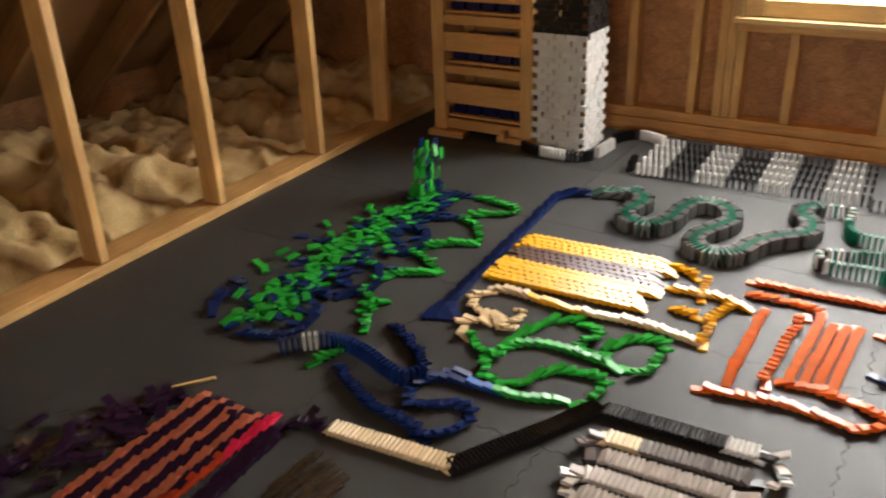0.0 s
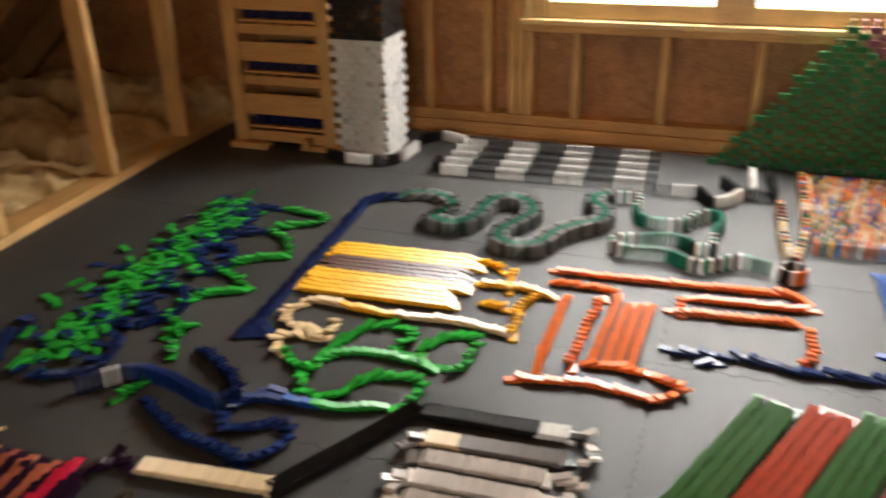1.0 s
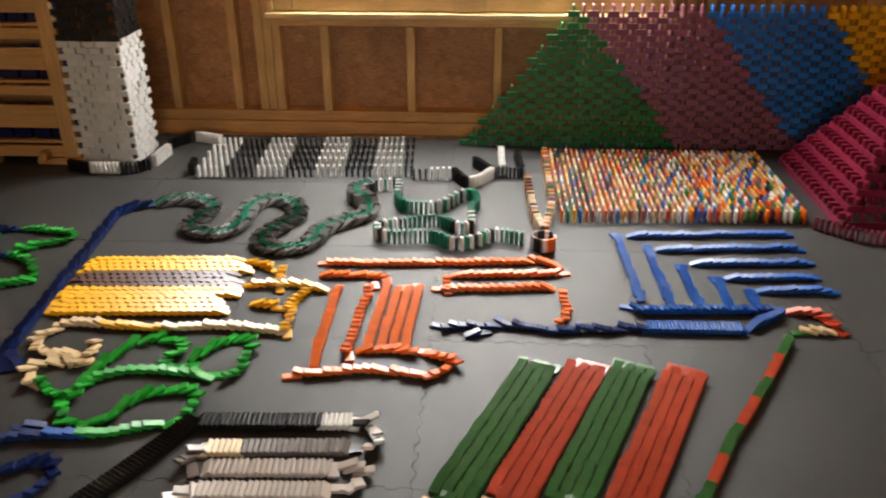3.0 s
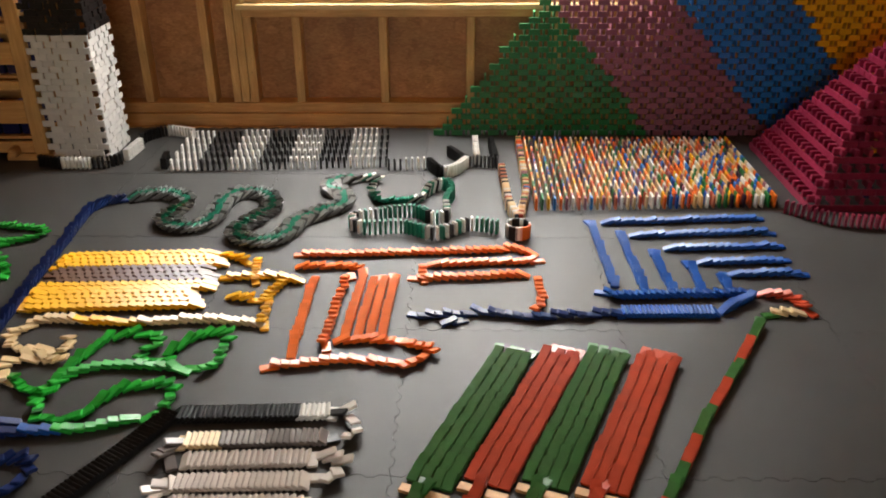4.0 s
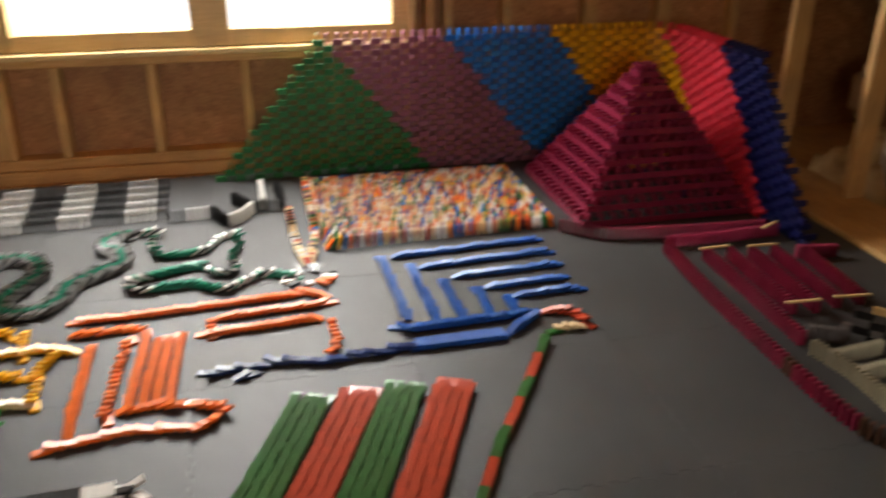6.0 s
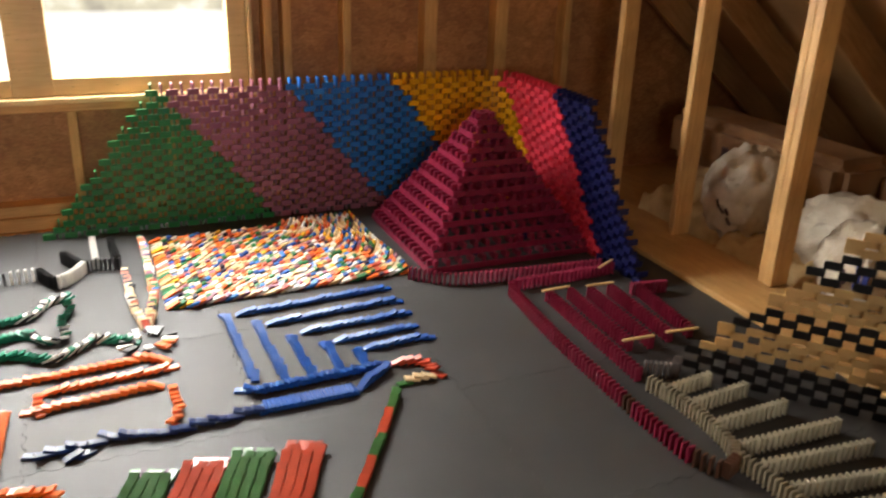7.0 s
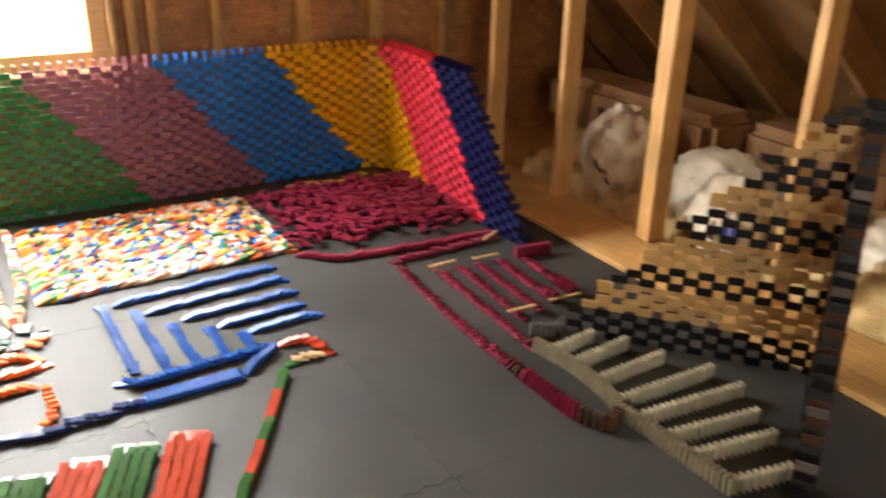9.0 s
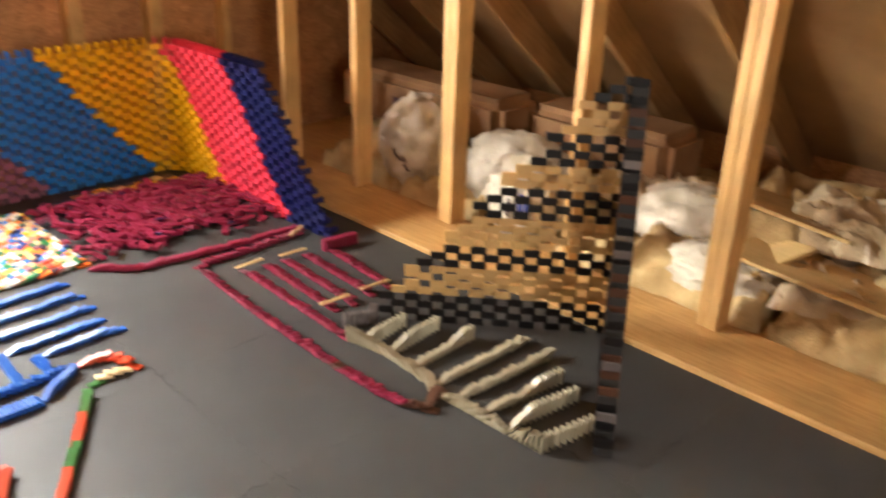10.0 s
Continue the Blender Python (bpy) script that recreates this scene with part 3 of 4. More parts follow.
# castle: two stepped wings that meet at a corner
CAST = {}
for wing, (ex, ey, words) in enumerate(((2.72, 1.70, "stepped wing of a black and tan domino castle"), (2.67, 0.705, "narrow stepped wing of a black and tan domino castle"))):
    cx, cy = 3.25, 1.08
    run = math.hypot(ex - cx, ey - cy)
    head = math.degrees(math.atan2(ey - cy, ex - cx))
    root = thing("domino_castle", cx, cy, words, "domino castle", "castle")

    def castle_place(s, cx=cx, cy=cy, head=head):
        return cx + s * math.cos(radians(head)), cy + s * math.sin(radians(head)), head

    def castle_colour(s, z):
        return "black" if int((z + 0.004) / 0.0955) % 2 == 0 else "tan"

    wide = (lambda z: max(0.1, run * (1 - z / 0.91) + 0.02)) if wing == 0 else (lambda z: max(0.06, run * (1 - z / 0.86)))
    for k in range(33):
        z = k * WIDE
        c = castle_colour(0, z)
        for i in range(int(run / 0.043)):
            s = (i + 0.5) * 0.043
            if s > wide(z):
                continue
            x, y, a = castle_place(s)
            if wing == 1:
                domino(root, ("black" if c == "black" else "brown") if (i + k) % 2 == 0 else "slate" if rnd.random() < 0.85 else "smoke", edgewise(x, y, z, a + rnd.gauss(0, 3), False))
            elif (i + k) % 2 == 0:
                domino(root, c, edgewise(x, y, z, a + rnd.gauss(0, 1)))
            elif c == "tan" and rnd.random() < 0.6:
                domino(root, "tan", edgewise(x + 0.02 * math.sin(radians(a)), y - 0.02 * math.cos(radians(a)), z, a + rnd.gauss(0, 2)))

# pyramid that caves in
PYR = thing("domino_pyramid", 2.65, 3.03, "maroon openwork pyramid of stacked dominoes that collapses", "domino pyramid")
AX, AY = 2.655, 3.03
for k in range(22):
    half = 0.385 * (1 - (k - 0.75 * (k % 2)) / 22.6)
    z = k * WIDE
    ring = k % 2 == 0
    per = max(1, int(round(2 * half / (0.0525 if ring else 0.053))))
    for face in range(4):
        for i in range(per):
            s = -half + (i + 0.5) * (2 * half / per)
            px, py, a = ((AX + s, AY - half * 0.92, 0), (AX + half, AY + s * 0.92, 90), (AX - s, AY + half * 0.92, 180), (AX - half, AY - s * 0.92, 270))[face]
            if not ring:
                px, py = px - 0.021 * math.sin(radians(a)), py + 0.021 * math.cos(radians(a))
            first = edgewise(px, py, z, a + rnd.gauss(0, 1), ring)
            # the front corner goes first, then the hole spreads outward and down
            reach = math.hypot(px - 2.5, py - 2.72)
            t = 7.1 + 1.2 * reach + max(0, 0.2 - z) * 0.8 + rnd.uniform(0, 0.2)
            drop = 0.1 + math.sqrt(2 * z / 9.8) * 1.15
            lx = min(3.02, max(2.2, px + rnd.gauss(0, 0.05) - 0.25 * (px - AX) * (z > 0.1)))
            ly = min(3.3, max(2.66, py + rnd.gauss(0, 0.05) - 0.15 * (py - AY)))
            lz = rnd.uniform(0.002, 0.035)
            last = pose(lx, ly, lz + 0.006, 0, 0, a + rnd.uniform(-70, 70)) @ pose(0, 0, 0, rnd.gauss(0, 12), 90 + rnd.gauss(0, 12), 0)
            q0, q1 = first.to_quaternion(), last.to_quaternion()
            rows = [(0, first), (t, first)]
            for u in (0.35, 0.7, 1.0):
                q = q0.slerp(q1, u)
                at = first.translation.lerp(last.translation, u)
                at.z = first.translation.z + (last.translation.z - first.translation.z) * u * u
                rows.append((t + drop * u, Matrix.LocRotScale(at, q, None)))
            rows.append((max(10.0, t + drop + 0.2), rows[-1][1]))
            domino(PYR, "maroon", first, rows, not ring)

for k in range(45):
    a, r = rnd.uniform(0, 360), 0.3 * math.sqrt(rnd.random())
    x, y = 2.64 + r * math.cos(radians(a)) * 1.15, 3.02 + r * math.sin(radians(a))
    z = min(0.4, max(0.0, (0.36 - r) * 1.1)) * rnd.random()
    first = pose(x, y, z, 0, 0, a)
    t = 7.15 + 1.1 * math.hypot(x - 2.5, y - 2.72) + rnd.uniform(0, 0.2)
    last = pose(x + rnd.gauss(0, 0.05), y - 0.02 + rnd.gauss(0, 0.05), rnd.uniform(0.01, 0.045), 0, 0, a + rnd.uniform(-50, 50)) @ pose(0, 0, 0, rnd.gauss(0, 12), 70 + rnd.gauss(0, 8), 0)
    half = Matrix.LocRotScale(first.translation.lerp(last.translation, 0.5) + Vector((0, 0, z * 0.2)), first.to_quaternion().slerp(last.to_quaternion(), 0.5), None)
    domino(PYR, "indigo" if k % 9 == 0 else "maroon", first, [(0, first), (t, first), (t + 0.14, half), (t + 0.3, last), (10, last)])

BROWN = thing("domino_field", 2.7, 3.4, "brown and gold rows of toppled dominoes in the wall's corner", "domino field")
for r in range(5):
    for i in range(14):
        x, y = 2.44 + 0.034 * i + rnd.gauss(0, 0.004), 3.31 + 0.03 * r + rnd.gauss(0, 0.004)
        if x < 2.95:
            domino(BROWN, rnd.choice(("brown", "tan", "brown", "gold")), pose(x, y, 0.006 + 0.004 * (i % 2), 0, 0, rnd.gauss(0, 12)) @ pose(0, 0, 0, 0, 84, 0))

# ---- toppled figures on the mats ----

# yellow and brown rug with its forks
for y0, count, colour, words in ((2.264, 4, "yellow", "golden yellow rows of toppled dominoes laid side by side"), (2.157, 4, "brown", "dark brown rows of toppled dominoes laid side by side"), (2.05, 6, "yellow", "broad golden yellow band of toppled dominoes")):
    root = thing("domino_field", -0.1, y0, words, "domino field", "yellow and brown rug")
    for r in range(count):
        y = y0 - 0.0268 * r
        fallen([(-0.37 + 0.012 * rnd.random(), y), (0.15 + 0.06 * rnd.random(), y + 0.03)], colour, "", 0.0255, parent=root, rough=0.3, reverse=True)
for pts in ([(0.15, 2.296), (0.27, 2.227)], [(0.287, 2.27), (0.31, 2.085)], [(0.472, 2.096), (0.364, 2.134), (0.2, 2.12)], [(0.41, 2.12), (0.378, 2.0), (0.393, 1.84)], [(0.24, 2.0), (0.33, 1.985)]):
    fallen(pts, "yellow", "short golden yellow line of toppled dominoes", 0.0235, "yellow forks")
fallen([(-0.29, 1.865), (0.003, 1.845), (0.199, 1.866), (0.357, 1.848), (0.4, 1.834)], [(0.5, "cream"), (0.75, "yellow"), (1, "cream")], "cream and yellow line of toppled dominoes", 0.0235, reverse=True)
tan_a = fallen([(-0.27, 1.84), (-0.305, 1.787), (-0.275, 1.72), (-0.21, 1.705)], "cream", "curled cream line of scattered toppled dominoes", 0.027, "cream curl", True, 3)
fallen([(-0.137, 1.785), (-0.125, 1.708), (-0.193, 1.70), (-0.138, 1.64), (-0.206, 1.66), (-0.25, 1.64), (-0.245, 1.575), (-0.2, 1.55)], "cream", "curled cream line of scattered toppled dominoes", 0.027, "cream curl", True, 3)

# bright green loops, turning to blue
fallen([(-0.23, 1.585), (-0.159, 1.529), (-0.1, 1.51), (-0.084, 1.60), (-0.035, 1.745), (0.041, 1.785), (0.11, 1.76), (0.098, 1.675), (0.149, 1.656), (0.197, 1.75), (0.270, 1.795), (0.306, 1.738), (0.308, 1.64), (0.25, 1.615)], "green", "bright green looping line of toppled dominoes", 0.0285, "green loops", True, 2.2)
fallen([(-0.112, 1.494), (-0.051, 1.595), (0.032, 1.629), (0.175, 1.625), (0.255, 1.60)], "green", "bright green line of toppled dominoes", 0.0285, "green loops", True, reverse=True)
fallen([(-0.1, 1.49), (-0.075, 1.42), (-0.02, 1.40), (0.03, 1.42), (0.079, 1.508), (0.14, 1.54), (0.203, 1.541), (0.23, 1.494), (0.223, 1.435), (0.187, 1.414)], "green", "bright green looping line of toppled dominoes", 0.0285, "green loops", True, 1.6)
fallen([(-0.2, 1.335), (-0.076, 1.352), (0.062, 1.367), (0.187, 1.414)], [(0.45, "green"), (0.6, "blue"), (1, "navy")], "line of toppled dominoes from navy to green", 0.026, "green loops", True, 0.6, reverse=True)
fallen([(-0.097, 1.391), (-0.151, 1.361), (-0.203, 1.287), (-0.173, 1.217), (-0.115, 1.225), (-0.05, 1.255), (-0.008, 1.212), (-0.034, 1.147), (-0.1, 1.108)], "navy", "navy curl of toppled dominoes", 0.0265, "navy curls", True, 1.8)
fallen([(-0.46, 1.25), (-0.283, 1.156), (-0.157, 1.130), (-0.06, 1.105)], "navy", "navy line of toppled dominoes", 0.019, "navy curls", True)
standing([(-0.635, 1.225), (-0.535, 1.319), (-0.411, 1.318), (-0.283, 1.275), (-0.225, 1.27), (-0.2, 1.32)], lambda s, i: "white" if 0.1 < s < 0.22 else "navy", "navy standing line of dominoes with a few white ones", 0.017, "navy curls", True)
fallen([(-0.455, 1.510), (-0.354, 1.455), (-0.235, 1.36), (-0.2, 1.27)], "navy", "navy hooked line of toppled dominoes", 0.02, "navy curls", True)

# navy run up to the snake, with its arrow head
fallen([(-0.36, 1.66), (-0.371, 1.817), (-0.396, 2.092), (-0.42, 2.401), (-0.44, 2.64), (-0.407, 2.713), (-0.35, 2.75)], "navy", "long navy line of toppled dominoes", 0.015)
arrow = thing("domino_field", -0.35, 1.62, "navy arrow head of toppled dominoes", "domino field", "navy curls")
for k in range(6):
    fallen([(-0.385 + 0.022 * k, 1.585 + 0.008 * k), (-0.372 + 0.006 * k, 1.68)], "navy", "", 0.02, parent=arrow)

# black, white and silver ribbons of dominoes that stood on their long edges
fallen([(0.05, 1.03), (0.111, 1.142), (0.190, 1.283), (0.258, 1.421)], "black", "black slanting ribbon of toppled dominoes", 0.0115, "black and white ribbons", rough=0.3, wide=True)
fallen([(0.262, 1.418), (0.64, 1.434)], [(0.76, "black"), (1, "white")], "black and white ribbon of toppled dominoes", 0.0125, "black and white ribbons", rough=0.3, wide=True)
fallen([(-0.292, 1.018), (0.045, 1.05)], "cream", "cream ribbon of closely toppled dominoes", 0.0125, "black and white ribbons", rough=0.3, wide=True)
fallen([(0.655, 1.34), (0.325, 1.32)], [(0.7, "smoke"), (1, "cream")], "smoky silver ribbon of toppled dominoes", 0.0135, "silver ribbons", rough=0.4, wide=True)
fallen([(0.33, 1.25), (0.625, 1.265)], "silver", "pale silver ribbon of toppled dominoes", 0.0135, "silver ribbons", rough=0.4, wide=True)
fallen([(0.635, 1.192), (0.335, 1.178)], "silver", "pale silver ribbon of toppled dominoes", 0.0135, "silver ribbons", rough=0.4, wide=True)
fallen([(0.335, 1.112), (0.62, 1.118)], "silver", "pale silver ribbon of toppled dominoes", 0.0135, "silver ribbons", rough=0.4, wide=True)
fallen([(0.64, 1.44), (0.685, 1.43), (0.705, 1.39), (0.69, 1.35), (0.65, 1.338)], lambda s, i: ("black", "white", "silver")[i % 3], "loose bend of black and clear toppled dominoes", 0.024, "silver ribbons", True, 3)
fallen([(0.325, 1.33), (0.3, 1.3), (0.3, 1.265), (0.33, 1.25)], "smoke", "loose bend of smoky toppled dominoes", 0.022, "silver ribbons", True, 3)
fallen([(0.63, 1.275), (0.675, 1.26), (0.685, 1.215), (0.64, 1.19)], "silver", "loose bend of silver toppled dominoes", 0.022, "silver ribbons", True, 3)
fallen([(0.345, 1.18), (0.31, 1.155), (0.31, 1.12), (0.34, 1.1)], "silver", "loose bend of silver toppled dominoes", 0.022, "silver ribbons", True, 3)

# orange figure
fallen([(0.419, 2.288), (0.755, 2.301), (1.154, 2.331), (1.226, 2.282)], "orange", "long orange line of toppled dominoes", 0.0262, "orange lines", reverse=True)
fallen([(0.85, 2.218), (1.235, 2.249)], "orange", "orange line of toppled dominoes with pale ends", 0.0262, "orange lines")
fallen([(0.815, 2.119), (1.144, 2.148), (1.19, 2.14)], "orange", "orange line of toppled dominoes", 0.0262, "orange lines", reverse=True)
fallen([(0.838, 2.225), (0.85, 2.135)], "orange", "short orange line of toppled dominoes", 0.0262, "orange lines")
fallen([(1.21, 2.145), (1.212, 2.020), (1.189, 1.91)], "orange", "orange hooked line of toppled dominoes", 0.0262, "orange lines", True)
fallen([(0.42, 2.20), (0.501, 2.205), (0.595, 2.200), (0.615, 2.143)], "orange", "orange hooked line of toppled dominoes", 0.0262, "orange lines", True, 1.6)
fallen([(0.504, 1.667), (0.496, 2.12)], "orange", "straight orange line of toppled dominoes", 0.0245, "orange lines")
fallen([(0.6, 2.15), (0.589, 1.912), (0.584, 1.715)], "orange", "straight orange line of toppled dominoes", 0.0262, "orange lines")
fallen([(0.455, 1.635), (0.513, 1.641), (0.648, 1.664), (0.802, 1.648), (0.85, 1.665), (0.872, 1.715), (0.794, 1.757)], "orange", "orange hooked line of toppled dominoes", 0.0262, "orange lines", True, 1.3, reverse=True)
comb = thing("domino_field", 0.7, 1.95, "orange comb of four toppled domino rows", "domino field", "orange lines")
for x0, x1, y0, y1 in ((0.657, 0.638, 2.184, 1.77), (0.691, 0.674, 2.136, 1.77), (0.723, 0.708, 2.138, 1.775), (0.755, 0.743, 2.132, 1.785)):
    fallen([(x1, y1), (x0, y0)], "orange", "", 0.0265, parent=comb, rough=0.3)
fallen([(0.605, 1.752), (0.698, 1.765), (0.80, 1.757)], "orange", "orange line of toppled dominoes", 0.0262, "orange lines", False, 1.5)

# blue figure
for a, b in (((1.472, 2.552), (2.061, 2.599)), ((1.556, 2.445), (2.062, 2.48)), ((1.653, 2.342), (2.063, 2.366)), ((1.742, 2.240), (2.054, 2.26)), ((1.821, 2.160), (2.06, 2.171))):
    fallen([a, b], "blue", "straight blue line of toppled dominoes", 0.0262, "blue comb")
for a, b in (((1.442, 2.56), (1.447, 2.075)), ((1.528, 2.462), (1.537, 2.04)), ((1.612, 2.34), (1.624, 2.035)), ((1.715, 2.24), (1.715, 2.035)), ((1.8, 2.17), (1.8, 2.04))):
    fallen([b, a], "blue", "straight blue line of toppled dominoes", 0.028, "blue comb")
fallen([(1.41, 2.04), (1.47, 2.014), (1.644, 2.023), (1.87, 2.032)], "blue", "straight blue line of toppled dominoes", 0.02, "blue comb", reverse=True)
fallen([(0.826, 1.893), (0.95, 1.905), (1.035, 1.917), (1.192, 1.891), (1.385, 1.911), (1.46, 1.911)], "navy", "uneven navy line of toppled dominoes", 0.0262, "blue comb", False, 1.8, reverse=True)
fallen([(1.452, 1.918), (1.728, 1.922)], "blue", "blue ribbon of closely toppled dominoes", 0.0125, "blue comb", rough=0.3, wide=True, reverse=True)
fallen([(1.728, 1.919), (1.804, 1.979), (1.862, 2.026)], "blue", "short blue line of toppled dominoes", 0.02, "blue comb")
fallen([(0.905, 1.85), (0.945, 1.862)], "navy", "two stray navy dominoes lying on the mat", 0.03, "blue comb")
fallen([(1.872, 2.033), (1.962, 2.013), (1.98, 1.95), (1.99, 1.905)], "red", "red bend of toppled dominoes", 0.0262, "red and green path", True, 1.8)
fallen([(1.985, 1.918), (1.919, 1.919), (1.86, 1.895)], [(0.5, "cream"), (1, "forest")], "green and cream bend of toppled dominoes", 0.0262, "red and green path", True, 1.8)
fallen([(1.84, 1.881), (1.737, 1.703), (1.626, 1.523), (1.553, 1.410), (1.478, 1.268), (1.405, 1.139), (1.33, 1.0)], lambda s, i: ("red", "forest")[int(s * 8.3) % 2], "long path of alternating red and green toppled dominoes", 0.0265, "red and green path", rough=0.5, reverse=True)

# four slanted bands, red and green, on tan end pieces
for k, (x0, y0, x1, y1, c) in enumerate(((1.122, 1.722, 0.895, 1.182, "forest"), (1.252, 1.715, 1.022, 1.188, "red"), (1.372, 1.713, 1.149, 1.186, "forest"), (1.51, 1.70, 1.276, 1.174, "red"))):
    word = "green" if c == "forest" else "red"
    root = thing("domino_field", x0, y0, f"slanted {word} band of four toppled domino rows", "domino field", "red and green bands")
    ux, uy = 0.0253, -0.0103
    for r in range(4):
        o = r - 1.5
        fallen([(x1 + ux * o, y1 + uy * o), (x0 + ux * o, y0 + uy * o)], c, "", 0.0285, parent=root, rough=0.35)
    for o in (-1.15, 1.15):
        st = tagged(new("wood_strip", mesh_of("wood_strip", chamfered(0.05, 0.024, 0.009, 0.001), PLATE)), "short tan wooden strip under the domino rows", "wood strip", "wood strips")
        st.matrix_basis = pose(x1 + ux * o - 0.008, y1 + uy * o - 0.022, 0.0, 0, 0, -20)
    fallen([(x1 - 0.075, y1 - 0.15), (x1 - 0.03, y1 - 0.05), (x1 + 0.005, y1 + 0.03)], c, f"short {word} stem of toppled dominoes", 0.025, "red and green bands", lift=0.004)

# scattered green and navy creature
CREATURE = thing("domino_pile", -0.88, 1.85, "scattered heap of green and navy toppled dominoes", "dominoes", "creature")
for k in range(300):
    u = rnd.random()
    cx = -0.86 + 0.02 * math.sin(u * 9) - 0.06 * u
    cy = 1.27 + 1.2 * u
    w = 0.18 * (0.6 + 0.6 * math.sin(math.pi * min(1, u * 1.1)))
    x, y = cx + rnd.gauss(0, 0.45) * w, cy + rnd.gauss(0, 0.03)
    inner = (x - cx) / w
    c = "green" if rnd.random() < 0.68 - 0.5 * (inner > 0.4) else "navy"
    m = pose(x, y, rnd.uniform(0.0045, 0.02), 0, 0, rnd.uniform(-50, 50) + (0 if rnd.random() < 0.6 else 90)) @ pose(0, 0, 0, rnd.gauss(0, 7), 90 + rnd.gauss(0, 9), 0)
    domino(CREATURE, c, m)
for pts, c in (([(-0.83, 1.235), (-0.7, 1.29), (-0.675, 1.4), (-0.72, 1.47)], "navy"), ([(-0.70, 1.55), (-0.64, 1.66), (-0.70, 1.78), (-0.8, 1.8)], "navy"), ([(-0.75, 1.9), (-0.68, 1.98), (-0.72, 2.1), (-0.85, 2.12)], "navy"), ([(-0.97, 1.27), (-1.03, 1.36), (-1.0, 1.45)], "navy"),
               ([(-0.88, 2.35), (-0.839, 2.47), (-0.75, 2.51)], "navy"), ([(-0.75, 2.512), (-0.573, 2.49), (-0.536, 2.44), (-0.6, 2.38), (-0.68, 2.32)], "green"), ([(-0.86, 2.2), (-0.78, 2.24), (-0.68, 2.3)], "navy"), ([(-0.69, 2.30), (-0.594, 2.253), (-0.52, 2.16)], "green"), ([(-0.49, 2.12), (-0.589, 2.083), (-0.671, 1.985)], "green"),
               ([(-0.71, 1.97), (-0.602, 1.93), (-0.51, 1.87)], "green"), ([(-0.50, 1.86), (-0.626, 1.781), (-0.657, 1.694)], "green"), ([(-0.673, 1.68), (-0.602, 1.591), (-0.555, 1.54), (-0.503, 1.44)], "green"), ([(-0.535, 1.63), (-0.575, 1.57)], "green"), ([(-0.505, 1.37), (-0.49, 1.309), (-0.52, 1.22)], "green")):
    fallen(pts, c, f"{'bright green' if c == 'green' else 'navy'} limb line of toppled dominoes", 0.0235, "creature", True, 2)
# the last sheaf still falling at the start
SHEAF = thing("domino_pile", -0.95, 2.45, "upright sheaf of green and navy dominoes that drops flat", "dominoes", "creature")
for k in range(50):
    u = k / 49
    x, y = -0.98 + 0.1 * rnd.random(), 2.37 + 0.12 * rnd.random()
    z = 0.2 * rnd.random() ** 1.3
    lean = rnd.gauss(0, 7)
    up = pose(x + 0.03 * z, y + 0.1 * z, z, lean, rnd.gauss(0, 12), rnd.uniform(-40, 40))
    end = pose(x - 0.02 + rnd.gauss(0, 0.04), y - 0.03 + rnd.gauss(0, 0.05), rnd.uniform(0.004, 0.02), 0, 0, rnd.uniform(-40, 40)) @ pose(0, 0, 0, rnd.gauss(0, 6), 80 + rnd.gauss(0, 5), 0)
    q = up.to_quaternion().slerp(end.to_quaternion(), 0.5)
    at = up.translation.lerp(end.translation, 0.5)
    at.z = up.translation.z * 0.7
    down = 0.1 + 0.22 * rnd.random()
    domino(SHEAF, "green" if rnd.random() < 0.65 else "navy", up, [(0, up), (down * 0.5, Matrix.LocRotScale(at, q, None)), (down, end), (10, end)])

# purple and salmon stripes with loose purple and clear pieces
for k in range(4):
    x0, x1 = -0.664 + 0.0585 * k, -0.648 + 0.066 * k
    fallen([(x1, 0.42), (x0, 0.966 + 0.003 * k)], "salmon", "salmon stripe of toppled dominoes", 0.028, "purple and salmon stripes")
    fallen([(x1 + 0.03, 0.42), (x0 + 0.028, 0.962 + 0.003 * k)], "purple", "dark purple stripe of toppled dominoes", 0.028, "purple and salmon stripes")
fallen([(-0.40, 0.42), (-0.435, 0.6), (-0.434, 0.98)], [(0.6, "red"), (1, "pink")], "pink and red stripe of toppled dominoes", 0.028, "purple and salmon stripes")
for d in (0.0, 0.026):
    fallen([(-0.36 + d, 0.5), (-0.405 + d, 0.97 - d)], "purple", "dark purple stripe of toppled dominoes", 0.028, "purple and salmon stripes")
fallen([(-0.40, 0.975), (-0.369, 0.985), (-0.345, 1.015), (-0.30, 1.005)], "purple", "dark purple bend of toppled dominoes", 0.018, "purple and salmon stripes", True, 2)
SPILL = thing("domino_pile", -0.8, 0.7, "loose heap of dark purple and clear dominoes", "dominoes", "purple and salmon stripes")
for k in range(105):
    u = rnd.random()
    x, y = -0.75 - 0.09 * u + rnd.gauss(0, 0.025 + 0.05 * u), 0.9 - 0.48 * u + rnd.gauss(0, 0.02)
    m = pose(x, y, rnd.uniform(0.0045, 0.022), 0, 0, rnd.uniform(0, 180)) @ pose(0, 0, 0, rnd.gauss(0, 9), 88 + rnd.gauss(0, 11), 0)
    domino(SPILL, "clear" if u > 0.4 and rnd.random() < 0.3 else "purple", m)
GLASSY = thing("domino_field", -0.25, 0.82, "rows of clear transparent dominoes lying on the mat", "domino field", "clear rows")
